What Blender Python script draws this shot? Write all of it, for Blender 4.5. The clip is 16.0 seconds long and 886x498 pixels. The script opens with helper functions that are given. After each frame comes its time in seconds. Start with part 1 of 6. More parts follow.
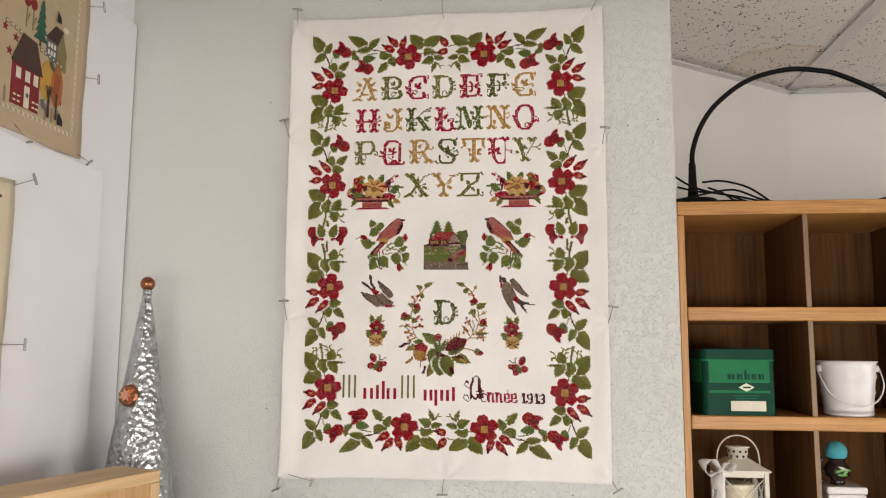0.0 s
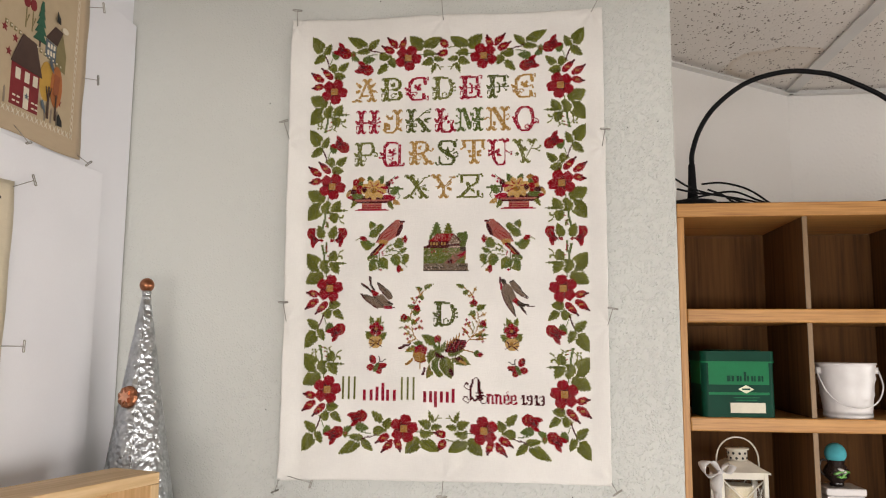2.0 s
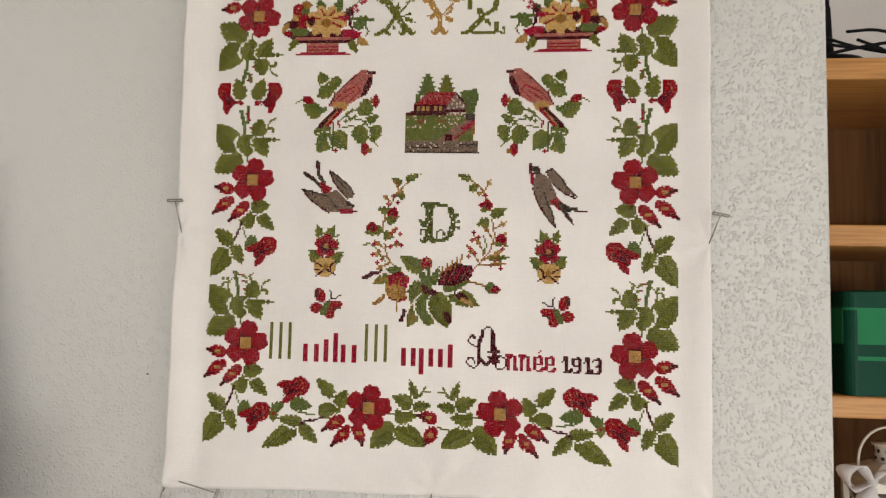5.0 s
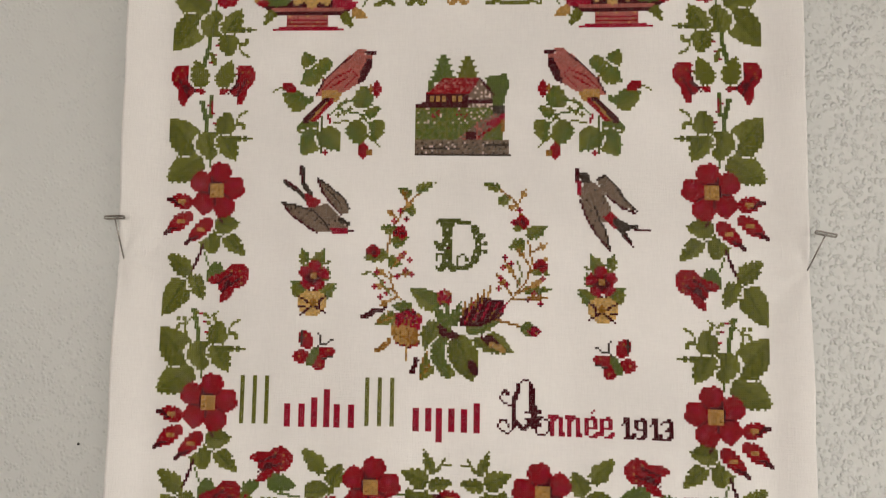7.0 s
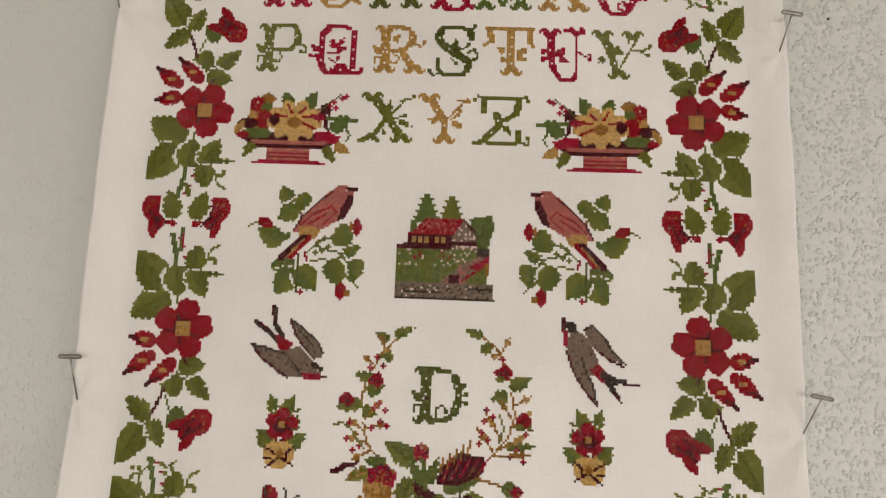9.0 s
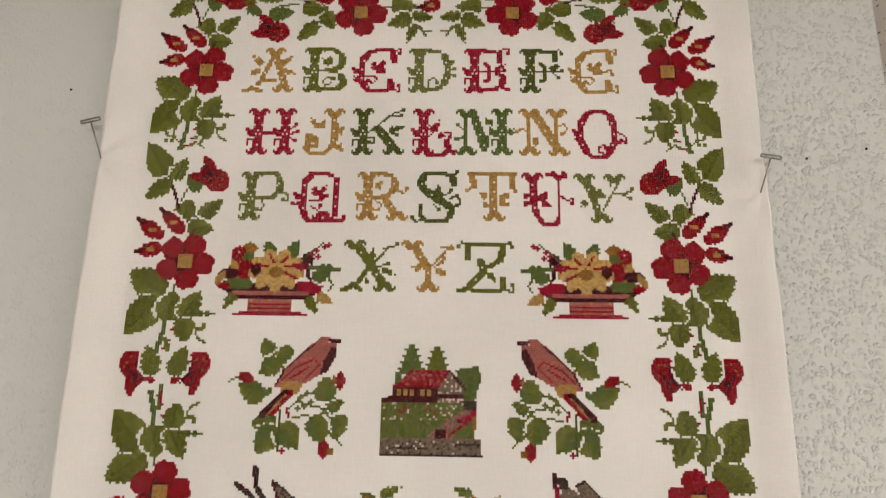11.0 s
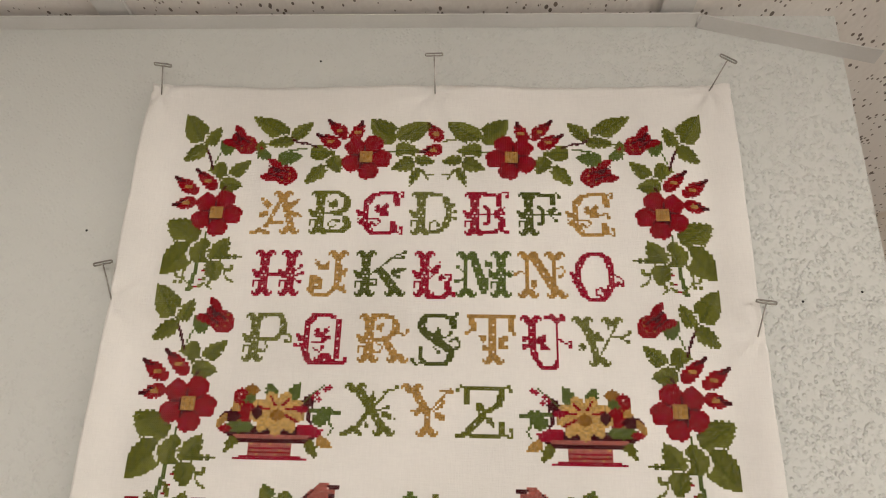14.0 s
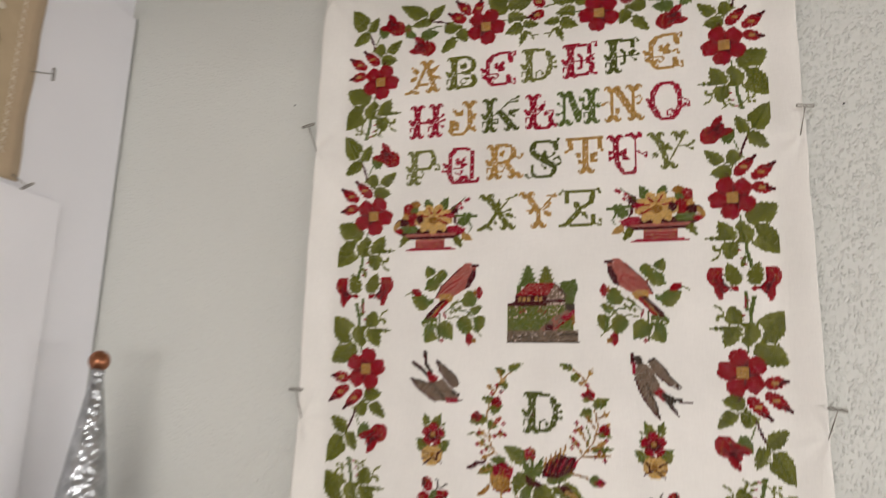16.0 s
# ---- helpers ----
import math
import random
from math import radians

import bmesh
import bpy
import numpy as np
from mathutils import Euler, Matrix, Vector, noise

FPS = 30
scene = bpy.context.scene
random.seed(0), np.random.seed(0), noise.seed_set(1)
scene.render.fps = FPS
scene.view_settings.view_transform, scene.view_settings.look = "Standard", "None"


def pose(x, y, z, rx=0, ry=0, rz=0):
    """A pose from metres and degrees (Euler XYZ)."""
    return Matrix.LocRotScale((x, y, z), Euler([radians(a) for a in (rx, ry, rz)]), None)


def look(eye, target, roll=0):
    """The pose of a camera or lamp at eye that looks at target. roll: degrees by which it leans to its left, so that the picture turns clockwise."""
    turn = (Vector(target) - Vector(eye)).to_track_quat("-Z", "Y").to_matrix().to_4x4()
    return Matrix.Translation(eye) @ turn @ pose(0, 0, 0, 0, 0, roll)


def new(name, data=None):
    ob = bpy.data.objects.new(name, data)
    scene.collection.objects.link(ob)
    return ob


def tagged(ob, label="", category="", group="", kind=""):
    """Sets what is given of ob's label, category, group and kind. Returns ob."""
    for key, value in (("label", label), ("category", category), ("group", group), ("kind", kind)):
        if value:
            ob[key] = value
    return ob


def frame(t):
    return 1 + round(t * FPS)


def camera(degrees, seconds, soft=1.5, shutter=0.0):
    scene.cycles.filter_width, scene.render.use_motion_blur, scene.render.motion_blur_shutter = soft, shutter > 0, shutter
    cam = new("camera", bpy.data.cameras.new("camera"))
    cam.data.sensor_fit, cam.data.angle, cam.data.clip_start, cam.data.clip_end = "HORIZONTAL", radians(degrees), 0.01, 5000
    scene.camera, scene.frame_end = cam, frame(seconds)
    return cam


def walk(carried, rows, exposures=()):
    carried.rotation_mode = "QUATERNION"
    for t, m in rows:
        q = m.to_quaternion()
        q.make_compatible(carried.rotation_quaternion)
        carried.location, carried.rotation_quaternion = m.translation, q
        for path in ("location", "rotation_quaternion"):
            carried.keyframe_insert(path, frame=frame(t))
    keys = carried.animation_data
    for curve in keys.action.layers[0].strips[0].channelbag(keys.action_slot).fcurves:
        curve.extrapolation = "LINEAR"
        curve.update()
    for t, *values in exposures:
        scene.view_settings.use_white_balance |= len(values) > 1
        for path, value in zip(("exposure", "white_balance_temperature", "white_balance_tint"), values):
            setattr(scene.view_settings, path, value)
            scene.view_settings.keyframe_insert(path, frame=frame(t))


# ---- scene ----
cam = camera(59.9, 16.0, soft=1.1, shutter=0.35)
METRES, EYE, TILT, LEAN, TURN = 1.3, 1.72, 0.0, 0.0, 6.6
ROWS = [
    (0.0, 0.0, 0.0, 0.0, -0.04, 7.16, -0.3),
    (0.5, 0.0038, 0.001, 0.0009, -0.2, 7.11, -0.15),
    (1.0, 0.0087, -0.0033, 0.0013, -0.32, 7.25, -0.11),
    (1.5, 0.0011, -0.0072, 0.0014, -0.3, 7.34, -0.3),
    (2.0, -0.0028, 0.0006, 0.0015, -0.21, 7.2, -0.35),
    (2.5, 0.0011, 0.0057, 0.0019, -0.27, 7.11, -0.38),
    (3.0, 0.0012, 0.0068, -0.0002, -0.45, 7.1, -0.71),
    (3.5, -0.0043, 0.0513, -0.0117, -0.64, 6.52, -1.35),
    (4.0, 0.0015, 0.1938, -0.0318, 0.21, 5.54, -1.68),
    (6.5, -0.0274, 0.5731, -0.013, -2.71, 4.29, -0.56),
    (7.0, -0.0342, 0.5799, -0.0039, -3.04, 5.33, -0.74),
    (7.5, -0.0313, 0.5838, 0.0114, -3.41, 6.78, -1.17),
    (8.0, -0.0345, 0.591, 0.0219, -3.98, 8.2, -1.42),
    (8.5, -0.0344, 0.5923, 0.0358, -4.59, 9.49, -1.78),
    (9.0, -0.0376, 0.5983, 0.045, -5.08, 11.0, -2.08),
    (11.5, -0.034, 0.5896, 0.1132, -5.47, 17.43, -0.57),
    (12.0, -0.0307, 0.58, 0.1256, -5.36, 18.89, -0.46),
    (12.5, -0.0287, 0.5723, 0.1334, -5.32, 20.61, -0.56),
    (13.0, -0.0265, 0.5685, 0.135, -5.1, 21.96, -0.96),
    (13.5, -0.0242, 0.5699, 0.1345, -4.83, 22.3, -1.38),
    (14.0, -0.0273, 0.5704, 0.1347, -4.47, 22.32, -1.4),
    (14.5, -0.0268, 0.5678, 0.1336, -4.24, 21.92, -1.13),
    (15.0, -0.0269, 0.5528, 0.1185, -2.88, 20.49, -0.91),
    (15.5, -0.0017, 0.4951, 0.0834, 2.43, 17.23, -1.54),
    (16.0, 0.043, 0.4016, 0.0296, 10.37, 13.22, -1.78),
]
# the clip's camera adapts as it comes closer
EXPOSE = [(0, -0.50, 6700, 10), (3.5, -0.50, 6700, 10), (6.5, -0.78, 6750, 10), (9, -0.78, 6850, 10), (11.5, -0.70, 6950, 10), (14.5, -0.64, 7000, 10), (16, -0.66, 6600, 10)]
walk(cam, [(t, pose(0, 0, EYE, TILT, LEAN, TURN) @ pose(METRES * x, METRES * y, METRES * z, 90 + pitch, roll, yaw)) for t, x, y, z, yaw, pitch, roll in ROWS],
     exposures=EXPOSE)

# ---- light and exposure ----
world = bpy.data.worlds.new("sky")
scene.world = world
world.use_nodes = True
_n = world.node_tree.nodes
_sky = _n.new("ShaderNodeTexSky")
_sky.sky_type, _sky.sun_disc = "NISHITA", False
_sky.sun_elevation, _sky.sun_rotation = radians(40), radians(200)
world.node_tree.links.new(_sky.outputs[0], _n["Background"].inputs[0])
_n["Background"].inputs[1].default_value = 0.06


def window_light(name, m, w, h, watts, colour):
    data = bpy.data.lights.new(name, "AREA")
    data.shape, data.size, data.size_y, data.energy, data.color = "RECTANGLE", w, h, watts, colour
    ob = new(name, data)
    ob.matrix_world = m
    return ob


window_light("window_daylight", look((2.93, 0.1, 1.2), (0.2, 0.1, -1.3)), 2.7, 1.0, 85, (1.0, 0.97, 0.93))
window_light("shopfront_daylight", look((0.6, -3.43, 1.2), (0.1, -0.4, -1.5)), 2.8, 1.1, 205, (1.0, 0.97, 0.94))


# ---- materials ----
def nodes(name, rough=0.6, metal=0.0):
    m = bpy.data.materials.new(name)
    m.use_nodes = True
    nt = m.node_tree
    b = nt.nodes["Principled BSDF"]
    b.inputs["Roughness"].default_value, b.inputs["Metallic"].default_value = rough, metal
    return m, nt, b


def coords(nt, scale=(1, 1, 1)):
    tc = nt.nodes.new("ShaderNodeTexCoord")
    mp = nt.nodes.new("ShaderNodeMapping")
    mp.inputs["Scale"].default_value = scale
    nt.links.new(tc.outputs["Object"], mp.inputs["Vector"])
    return mp.outputs[0]


def noise_tex(nt, vec, scale, detail=3.0, rough=0.5):
    t = nt.nodes.new("ShaderNodeTexNoise")
    t.inputs["Scale"].default_value, t.inputs["Detail"].default_value, t.inputs["Roughness"].default_value = scale, detail, rough
    nt.links.new(vec, t.inputs["Vector"])
    return t.outputs["Fac"]


def ramp(nt, fac, stops):
    r = nt.nodes.new("ShaderNodeValToRGB")
    els = r.color_ramp.elements
    while len(els) < len(stops):
        els.new(0.5)
    for el, (p, c) in zip(els, stops):
        el.position, el.color = p, (*c, 1)
    nt.links.new(fac, r.inputs[0])
    return r.outputs[0]


def bump(nt, b, fac, strength, dist):
    n = nt.nodes.new("ShaderNodeBump")
    n.inputs["Strength"].default_value, n.inputs["Distance"].default_value = strength, dist
    nt.links.new(fac, n.inputs["Height"])
    nt.links.new(n.outputs[0], b.inputs["Normal"])
    return n


def shade(c, k):
    return tuple(min(1.0, v * k) for v in c)


def surface(name, c, rough=0.6, metal=0.0, scale=30.0, amount=0.12, relief=0.15, dist=0.001, stretch=(1, 1, 1), fine=300.0):
    """Colour that varies at two scales, with a fine relief."""
    m, nt, b = nodes(name, rough, metal)
    v = coords(nt, stretch)
    big = noise_tex(nt, v, scale, 4)
    small = noise_tex(nt, v, fine, 2)
    mix = nt.nodes.new("ShaderNodeMath")
    mix.operation = "ADD"
    half = nt.nodes.new("ShaderNodeMath")
    half.operation = "MULTIPLY"
    half.inputs[1].default_value = 0.35
    nt.links.new(small, half.inputs[0])
    nt.links.new(big, mix.inputs[0])
    nt.links.new(half.outputs[0], mix.inputs[1])
    nt.links.new(ramp(nt, mix.outputs[0], [(0.4, shade(c, 1 - amount)), (0.95, shade(c, 1 + amount))]), b.inputs["Base Color"])
    bump(nt, b, small, relief, dist)
    return m


def plaster(name, c, blobs=240.0, strength=0.8, patchy=True):
    """Sprayed orange-peel wall paint: small round splats, thick towards the open corner and low down, thin elsewhere."""
    m, nt, b = nodes(name, 0.55)
    b.inputs["Specular IOR Level"].default_value = 0.3
    v = coords(nt)
    wide = noise_tex(nt, v, 2.2, 3)
    nt.links.new(ramp(nt, wide, [(0.3, shade(c, 0.97)), (0.7, shade(c, 1.025))]), b.inputs["Base Color"])
    vo = nt.nodes.new("ShaderNodeTexVoronoi")
    vo.inputs["Scale"].default_value = blobs
    warp = nt.nodes.new("ShaderNodeVectorMath")
    warp.operation = "MULTIPLY_ADD"
    warp.inputs[1].default_value = (0.005, 0.005, 0.005)
    wn = nt.nodes.new("ShaderNodeTexNoise")
    wn.inputs["Scale"].default_value = 90
    nt.links.new(v, wn.inputs["Vector"])
    nt.links.new(wn.outputs["Color"], warp.inputs[0])
    nt.links.new(v, warp.inputs[2])
    nt.links.new(warp.outputs[0], vo.inputs["Vector"])
    splats = ramp(nt, vo.outputs["Distance"], [(0.0, (1, 1, 1)), (0.25, (0.72, 0.72, 0.72)), (0.52, (0, 0, 0))])
    pick = ramp(nt, noise_tex(nt, v, blobs * 0.3, 2), [(0.34, (0.0, 0.0, 0.0)), (0.52, (1, 1, 1))])
    mul = nt.nodes.new("ShaderNodeMath")
    mul.operation = "MULTIPLY"
    nt.links.new(splats, mul.inputs[0])
    nt.links.new(pick, mul.inputs[1])
    height = mul.outputs[0]
    if patchy:
        sep = nt.nodes.new("ShaderNodeSeparateXYZ")
        nt.links.new(v, sep.inputs[0])
        lean = nt.nodes.new("ShaderNodeMath")
        lean.operation = "MULTIPLY_ADD"
        lean.inputs[1].default_value = -0.55
        nt.links.new(sep.outputs["Z"], lean.inputs[0])
        nt.links.new(sep.outputs["X"], lean.inputs[2])
        patch = nt.nodes.new("ShaderNodeMath")
        patch.operation = "MULTIPLY_ADD"
        patch.inputs[1].default_value = 0.5
        nt.links.new(noise_tex(nt, v, 3.5, 2), patch.inputs[0])
        nt.links.new(lean.outputs[0], patch.inputs[2])
        mask = nt.nodes.new("ShaderNodeMapRange")
        mask.inputs["From Min"].default_value, mask.inputs["From Max"].default_value = -1.35, -0.7
        mask.inputs["To Min"].default_value, mask.inputs["To Max"].default_value = 0.30, 1.0
        nt.links.new(patch.outputs[0], mask.inputs["Value"])
        m2 = nt.nodes.new("ShaderNodeMath")
        m2.operation = "MULTIPLY"
        nt.links.new(height, m2.inputs[0])
        nt.links.new(mask.outputs[0], m2.inputs[1])
        height = m2.outputs[0]
    add = nt.nodes.new("ShaderNodeMath")
    add.operation = "MULTIPLY_ADD"
    add.inputs[1].default_value = 0.12
    nt.links.new(noise_tex(nt, v, 330, 3), add.inputs[0])
    nt.links.new(height, add.inputs[2])
    bump(nt, b, add.outputs[0], strength, 0.0021)
    return m


def wood(name, light, dark, stretch=(60, 60, 3), rough=0.42, scale=1.0):
    m, nt, b = nodes(name, rough)
    v = coords(nt, stretch)
    fib = noise_tex(nt, v, scale, 5, 0.6)
    v2 = coords(nt, tuple(s * 0.25 for s in stretch))
    wav = noise_tex(nt, v2, scale, 2)
    a = nt.nodes.new("ShaderNodeMath")
    a.operation = "MULTIPLY_ADD"
    a.inputs[1].default_value = 0.55
    nt.links.new(wav, a.inputs[0])
    nt.links.new(fib, a.inputs[2])
    nt.links.new(ramp(nt, a.outputs[0], [(0.5, dark), (0.72, tuple((p + q) / 2 for p, q in zip(light, dark))), (0.98, light)]), b.inputs["Base Color"])
    bump(nt, b, fib, 0.2, 0.0006)
    return m


def thread(name, c):
    """Stranded cotton: a little sheen, each stitch a touch lighter or darker."""
    m, nt, b = nodes(name, 0.7)
    b.inputs["Specular IOR Level"].default_value = 0.15
    g = nt.nodes.new("ShaderNodeNewGeometry")
    nt.links.new(ramp(nt, g.outputs["Random Per Island"], [(0.0, shade(c, 0.70)), (1.0, shade(c, 1.18))]), b.inputs["Base Color"])
    v = coords(nt, (1, 1, 1))
    bump(nt, b, noise_tex(nt, v, 1500, 2), 0.35, 0.0004)
    return m


def linen(name, c, count=1100.0):
    """Evenweave: fine crossing threads and a faint mottling."""
    m, nt, b = nodes(name, 0.85)
    v = coords(nt)
    big = noise_tex(nt, v, 7, 3)
    warp = noise_tex(nt, coords(nt, (count, 40, 110)), 1.0, 2)
    weft = noise_tex(nt, coords(nt, (110, 40, count)), 1.0, 2)
    a = nt.nodes.new("ShaderNodeMath")
    a.operation = "ADD"
    nt.links.new(warp, a.inputs[0])
    nt.links.new(weft, a.inputs[1])
    tot = nt.nodes.new("ShaderNodeMath")
    tot.operation = "MULTIPLY_ADD"
    tot.inputs[1].default_value = 0.3
    nt.links.new(a.outputs[0], tot.inputs[0])
    nt.links.new(big, tot.inputs[2])
    nt.links.new(ramp(nt, tot.outputs[0], [(0.55, shade(c, 0.92)), (1.05, shade(c, 1.05))]), b.inputs["Base Color"])
    b.inputs["Sheen Weight"].default_value = 0.1
    bump(nt, b, a.outputs[0], 0.6, 0.0005)
    return m


def tile_stuff(name):
    """Mineral-fibre ceiling tile: off-white, pricked and fissured, with one tea-coloured water stain."""
    m, nt, b = nodes(name, 0.9)
    v = coords(nt)
    vo = nt.nodes.new("ShaderNodeTexVoronoi")
    vo.inputs["Scale"].default_value = 150
    wob = nt.nodes.new("ShaderNodeMapping")
    wob.inputs["Scale"].default_value = (1.0, 0.55, 1)
    wob.inputs["Rotation"].default_value = (0, 0, 0.6)
    nt.links.new(v, wob.inputs[0])
    nt.links.new(wob.outputs[0], vo.inputs["Vector"])
    gate = noise_tex(nt, v, 38, 3)
    sub = nt.nodes.new("ShaderNodeMath")
    sub.operation = "MULTIPLY_ADD"
    sub.inputs[1].default_value = 1.15
    sub.inputs[2].default_value = -0.42
    nt.links.new(gate, sub.inputs[0])
    dif = nt.nodes.new("ShaderNodeMath")
    dif.operation = "SUBTRACT"
    nt.links.new(vo.outputs["Distance"], dif.inputs[0])
    nt.links.new(sub.outputs[0], dif.inputs[1])
    holes = ramp(nt, dif.outputs[0], [(0.0, (0.16, 0.13, 0.11)), (0.06, (0.74, 0.70, 0.66))])
    dist = nt.nodes.new("ShaderNodeVectorMath")
    dist.operation = "DISTANCE"
    dist.inputs[1].default_value = (0.625, 1.99, 2.4515)
    nt.links.new(v, dist.inputs[0])
    wav = nt.nodes.new("ShaderNodeMath")
    wav.operation = "MULTIPLY_ADD"
    wav.inputs[1].default_value = 0.12
    nt.links.new(noise_tex(nt, v, 9, 2), wav.inputs[0])
    nt.links.new(dist.outputs["Value"], wav.inputs[2])
    ring = ramp(nt, wav.outputs[0], [(0.0, (0.93, 0.9, 0.85)), (0.145, (0.95, 0.92, 0.88)), (0.165, (0.87, 0.80, 0.72)), (0.178, (1, 1, 1))])
    mul = nt.nodes.new("ShaderNodeMixRGB")
    mul.blend_type = "MULTIPLY"
    mul.inputs[0].default_value = 1
    nt.links.new(holes, mul.inputs[1])
    nt.links.new(ring, mul.inputs[2])
    nt.links.new(mul.outputs[0], b.inputs["Base Color"])
    bump(nt, b, dif.outputs[0], 0.3, 0.002)
    return m


def hammered(name, c):
    m, nt, b = nodes(name, 0.28, 1.0)
    v = coords(nt)
    vo = nt.nodes.new("ShaderNodeTexVoronoi")
    vo.feature = "SMOOTH_F1"
    vo.inputs["Scale"].default_value = 135
    nt.links.new(v, vo.inputs["Vector"])
    spang = noise_tex(nt, v, 60, 3)
    nt.links.new(ramp(nt, spang, [(0.35, shade(c, 0.72)), (0.65, shade(c, 1.1))]), b.inputs["Base Color"])
    bump(nt, b, vo.outputs["Distance"], 0.75, 0.004)
    return m


M_WALL = plaster("grey_green_wall_paint", (0.60, 0.610, 0.580))
M_RECESS = plaster("pale_recess_paint", (0.75, 0.73, 0.70), 90, 0.25, False)
M_WHITE = plaster("smooth_white_paint", (0.80, 0.80, 0.84), 150, 0.05, False)
M_BOARD = surface("white_foam_board", (0.82, 0.82, 0.86), 0.55, scale=6, amount=0.03, relief=0.03)
M_TILE = tile_stuff("ceiling_tile")
M_TBAR = surface("white_enamelled_steel", (0.62, 0.61, 0.59), 0.4, scale=9, amount=0.06, relief=0.05)
M_FLOOR = surface("floor_vinyl", (0.28, 0.25, 0.21), 0.5, scale=5, amount=0.2)
M_LINEN = linen("ivory_evenweave", (0.765, 0.745, 0.71))
M_TAN = linen("tan_linen", (0.47, 0.36, 0.24), 900)
M_CREAM = linen("cream_linen", (0.62, 0.54, 0.40), 900)
M_PIN = surface("nickel_steel", (0.33, 0.31, 0.28), 0.28, 1.0, scale=200, amount=0.1, relief=0.05)
M_OAK = wood("golden_oak", (0.56, 0.285, 0.085), (0.30, 0.125, 0.03), (10, 260, 260))
M_OAK_UP = wood("golden_oak_upright", (0.56, 0.285, 0.085), (0.30, 0.125, 0.03), (260, 260, 10))
# brown plywood, its colour deepened to carry the shade inside the cells
M_PLY = wood("shade_darkened_plywood", (0.14, 0.062, 0.02), (0.06, 0.026, 0.009), (130, 130, 5), 0.75)
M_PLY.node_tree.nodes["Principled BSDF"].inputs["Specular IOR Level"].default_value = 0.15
M_EDGE = wood("grey_divider_edge", (0.252, 0.156, 0.076), (0.168, 0.099, 0.046), (90, 90, 5))
M_PINE = wood("clear_pine", (0.70, 0.50, 0.28), (0.52, 0.33, 0.15), (140, 8, 140), 0.5)
M_GALV = hammered("hammered_galvanised_steel", (0.50, 0.52, 0.54))
M_COPPER = surface("aged_copper", (0.33, 0.14, 0.075), 0.3, 1.0, scale=70, amount=0.35, relief=0.2)
M_ROSE = surface("bright_copper_leaf", (0.80, 0.42, 0.28), 0.35, 1.0, scale=90, amount=0.15)
M_BLACK = surface("black_plastic", (0.006, 0.006, 0.007), 0.55, scale=80, amount=0.3, relief=0.2)
M_GREEN = surface("green_tin_enamel", (0.012, 0.165, 0.065), 0.45, scale=18, amount=0.12, relief=0.03)
M_DKGREEN = surface("dark_green_tin_enamel", (0.002, 0.045, 0.026), 0.45, scale=18, amount=0.15, relief=0.03)
for _m in (M_GREEN, M_DKGREEN, M_BLACK):
    _m.node_tree.nodes["Principled BSDF"].inputs["Specular IOR Level"].default_value = 0.12
M_PAPER = surface("paper_label", (0.66, 0.62, 0.50), 0.8, scale=30, amount=0.1)
M_CREAMTIN = surface("cream_print", (0.70, 0.70, 0.52), 0.4, scale=30, amount=0.1)
M_ENAMEL = surface("white_enamel_tin", (0.68, 0.655, 0.65), 0.32, scale=25, amount=0.05, relief=0.04)
M_LANTERN = surface("cream_painted_metal", (0.64, 0.60, 0.51), 0.42, scale=40, amount=0.08, relief=0.06)
M_WAX = surface("ivory_wax", (0.62, 0.52, 0.34), 0.5, scale=20, amount=0.08)
M_RIBBON = surface("white_organza", (0.80, 0.78, 0.78), 0.6, scale=60, amount=0.1)
M_RIBBON.node_tree.nodes["Principled BSDF"].inputs["Alpha"].default_value = 0.6
M_GLAZE = surface("black_glaze", (0.02, 0.013, 0.012), 0.12, scale=40, amount=0.3, relief=0.02)
M_TURQ = surface("turquoise_felt", (0.06, 0.36, 0.42), 0.85, scale=60, amount=0.15, relief=0.4, fine=700)
M_LEAFPAINT = surface("leaf_green_glaze", (0.16, 0.42, 0.10), 0.2, scale=60, amount=0.2)
M_HOLE = surface("dark_inside", (0.02, 0.02, 0.02), 0.9, scale=20, amount=0.2)
M_GLASS, _nt, _b = nodes("clear_glass", 0.02)
_b.inputs["Transmission Weight"].default_value = 1.0

THREADS = {
    "r": thread("red_thread", (0.33, 0.003, 0.012)), "d": thread("maroon_thread", (0.075, 0.003, 0.008)),
    "c": thread("crimson_thread", (0.38, 0.006, 0.034)), "g": thread("moss_green_thread", (0.165, 0.172, 0.022)),
    "h": thread("light_moss_thread", (0.20, 0.205, 0.05)), "m": thread("mid_moss_thread", (0.20, 0.21, 0.036)), "k": thread("dark_moss_thread", (0.105, 0.122, 0.02)),
    "f": thread("fresh_green_thread", (0.125, 0.17, 0.035)), "y": thread("gold_thread", (0.50, 0.30, 0.085)),
    "l": thread("pale_gold_thread", (0.62, 0.41, 0.14)), "o": thread("ochre_thread", (0.33, 0.16, 0.025)),
    "p": thread("rose_pink_thread", (0.47, 0.15, 0.12)), "b": thread("taupe_thread", (0.24, 0.17, 0.12)),
    "n": thread("dark_brown_thread", (0.055, 0.037, 0.026)), "w": thread("pale_pink_thread", (0.72, 0.58, 0.52)),
}


# ---- mesh helpers ----
def part(name, bm, material, parent=None, label=""):
    me = bpy.data.meshes.new(name)
    bm.normal_update()
    bm.to_mesh(me)
    bm.free()
    for m in material if isinstance(material, (list, tuple)) else [material]:
        me.materials.append(m)
    ob = new(name, me)
    ob.parent = parent
    if label:
        ob["label"] = label
    return ob


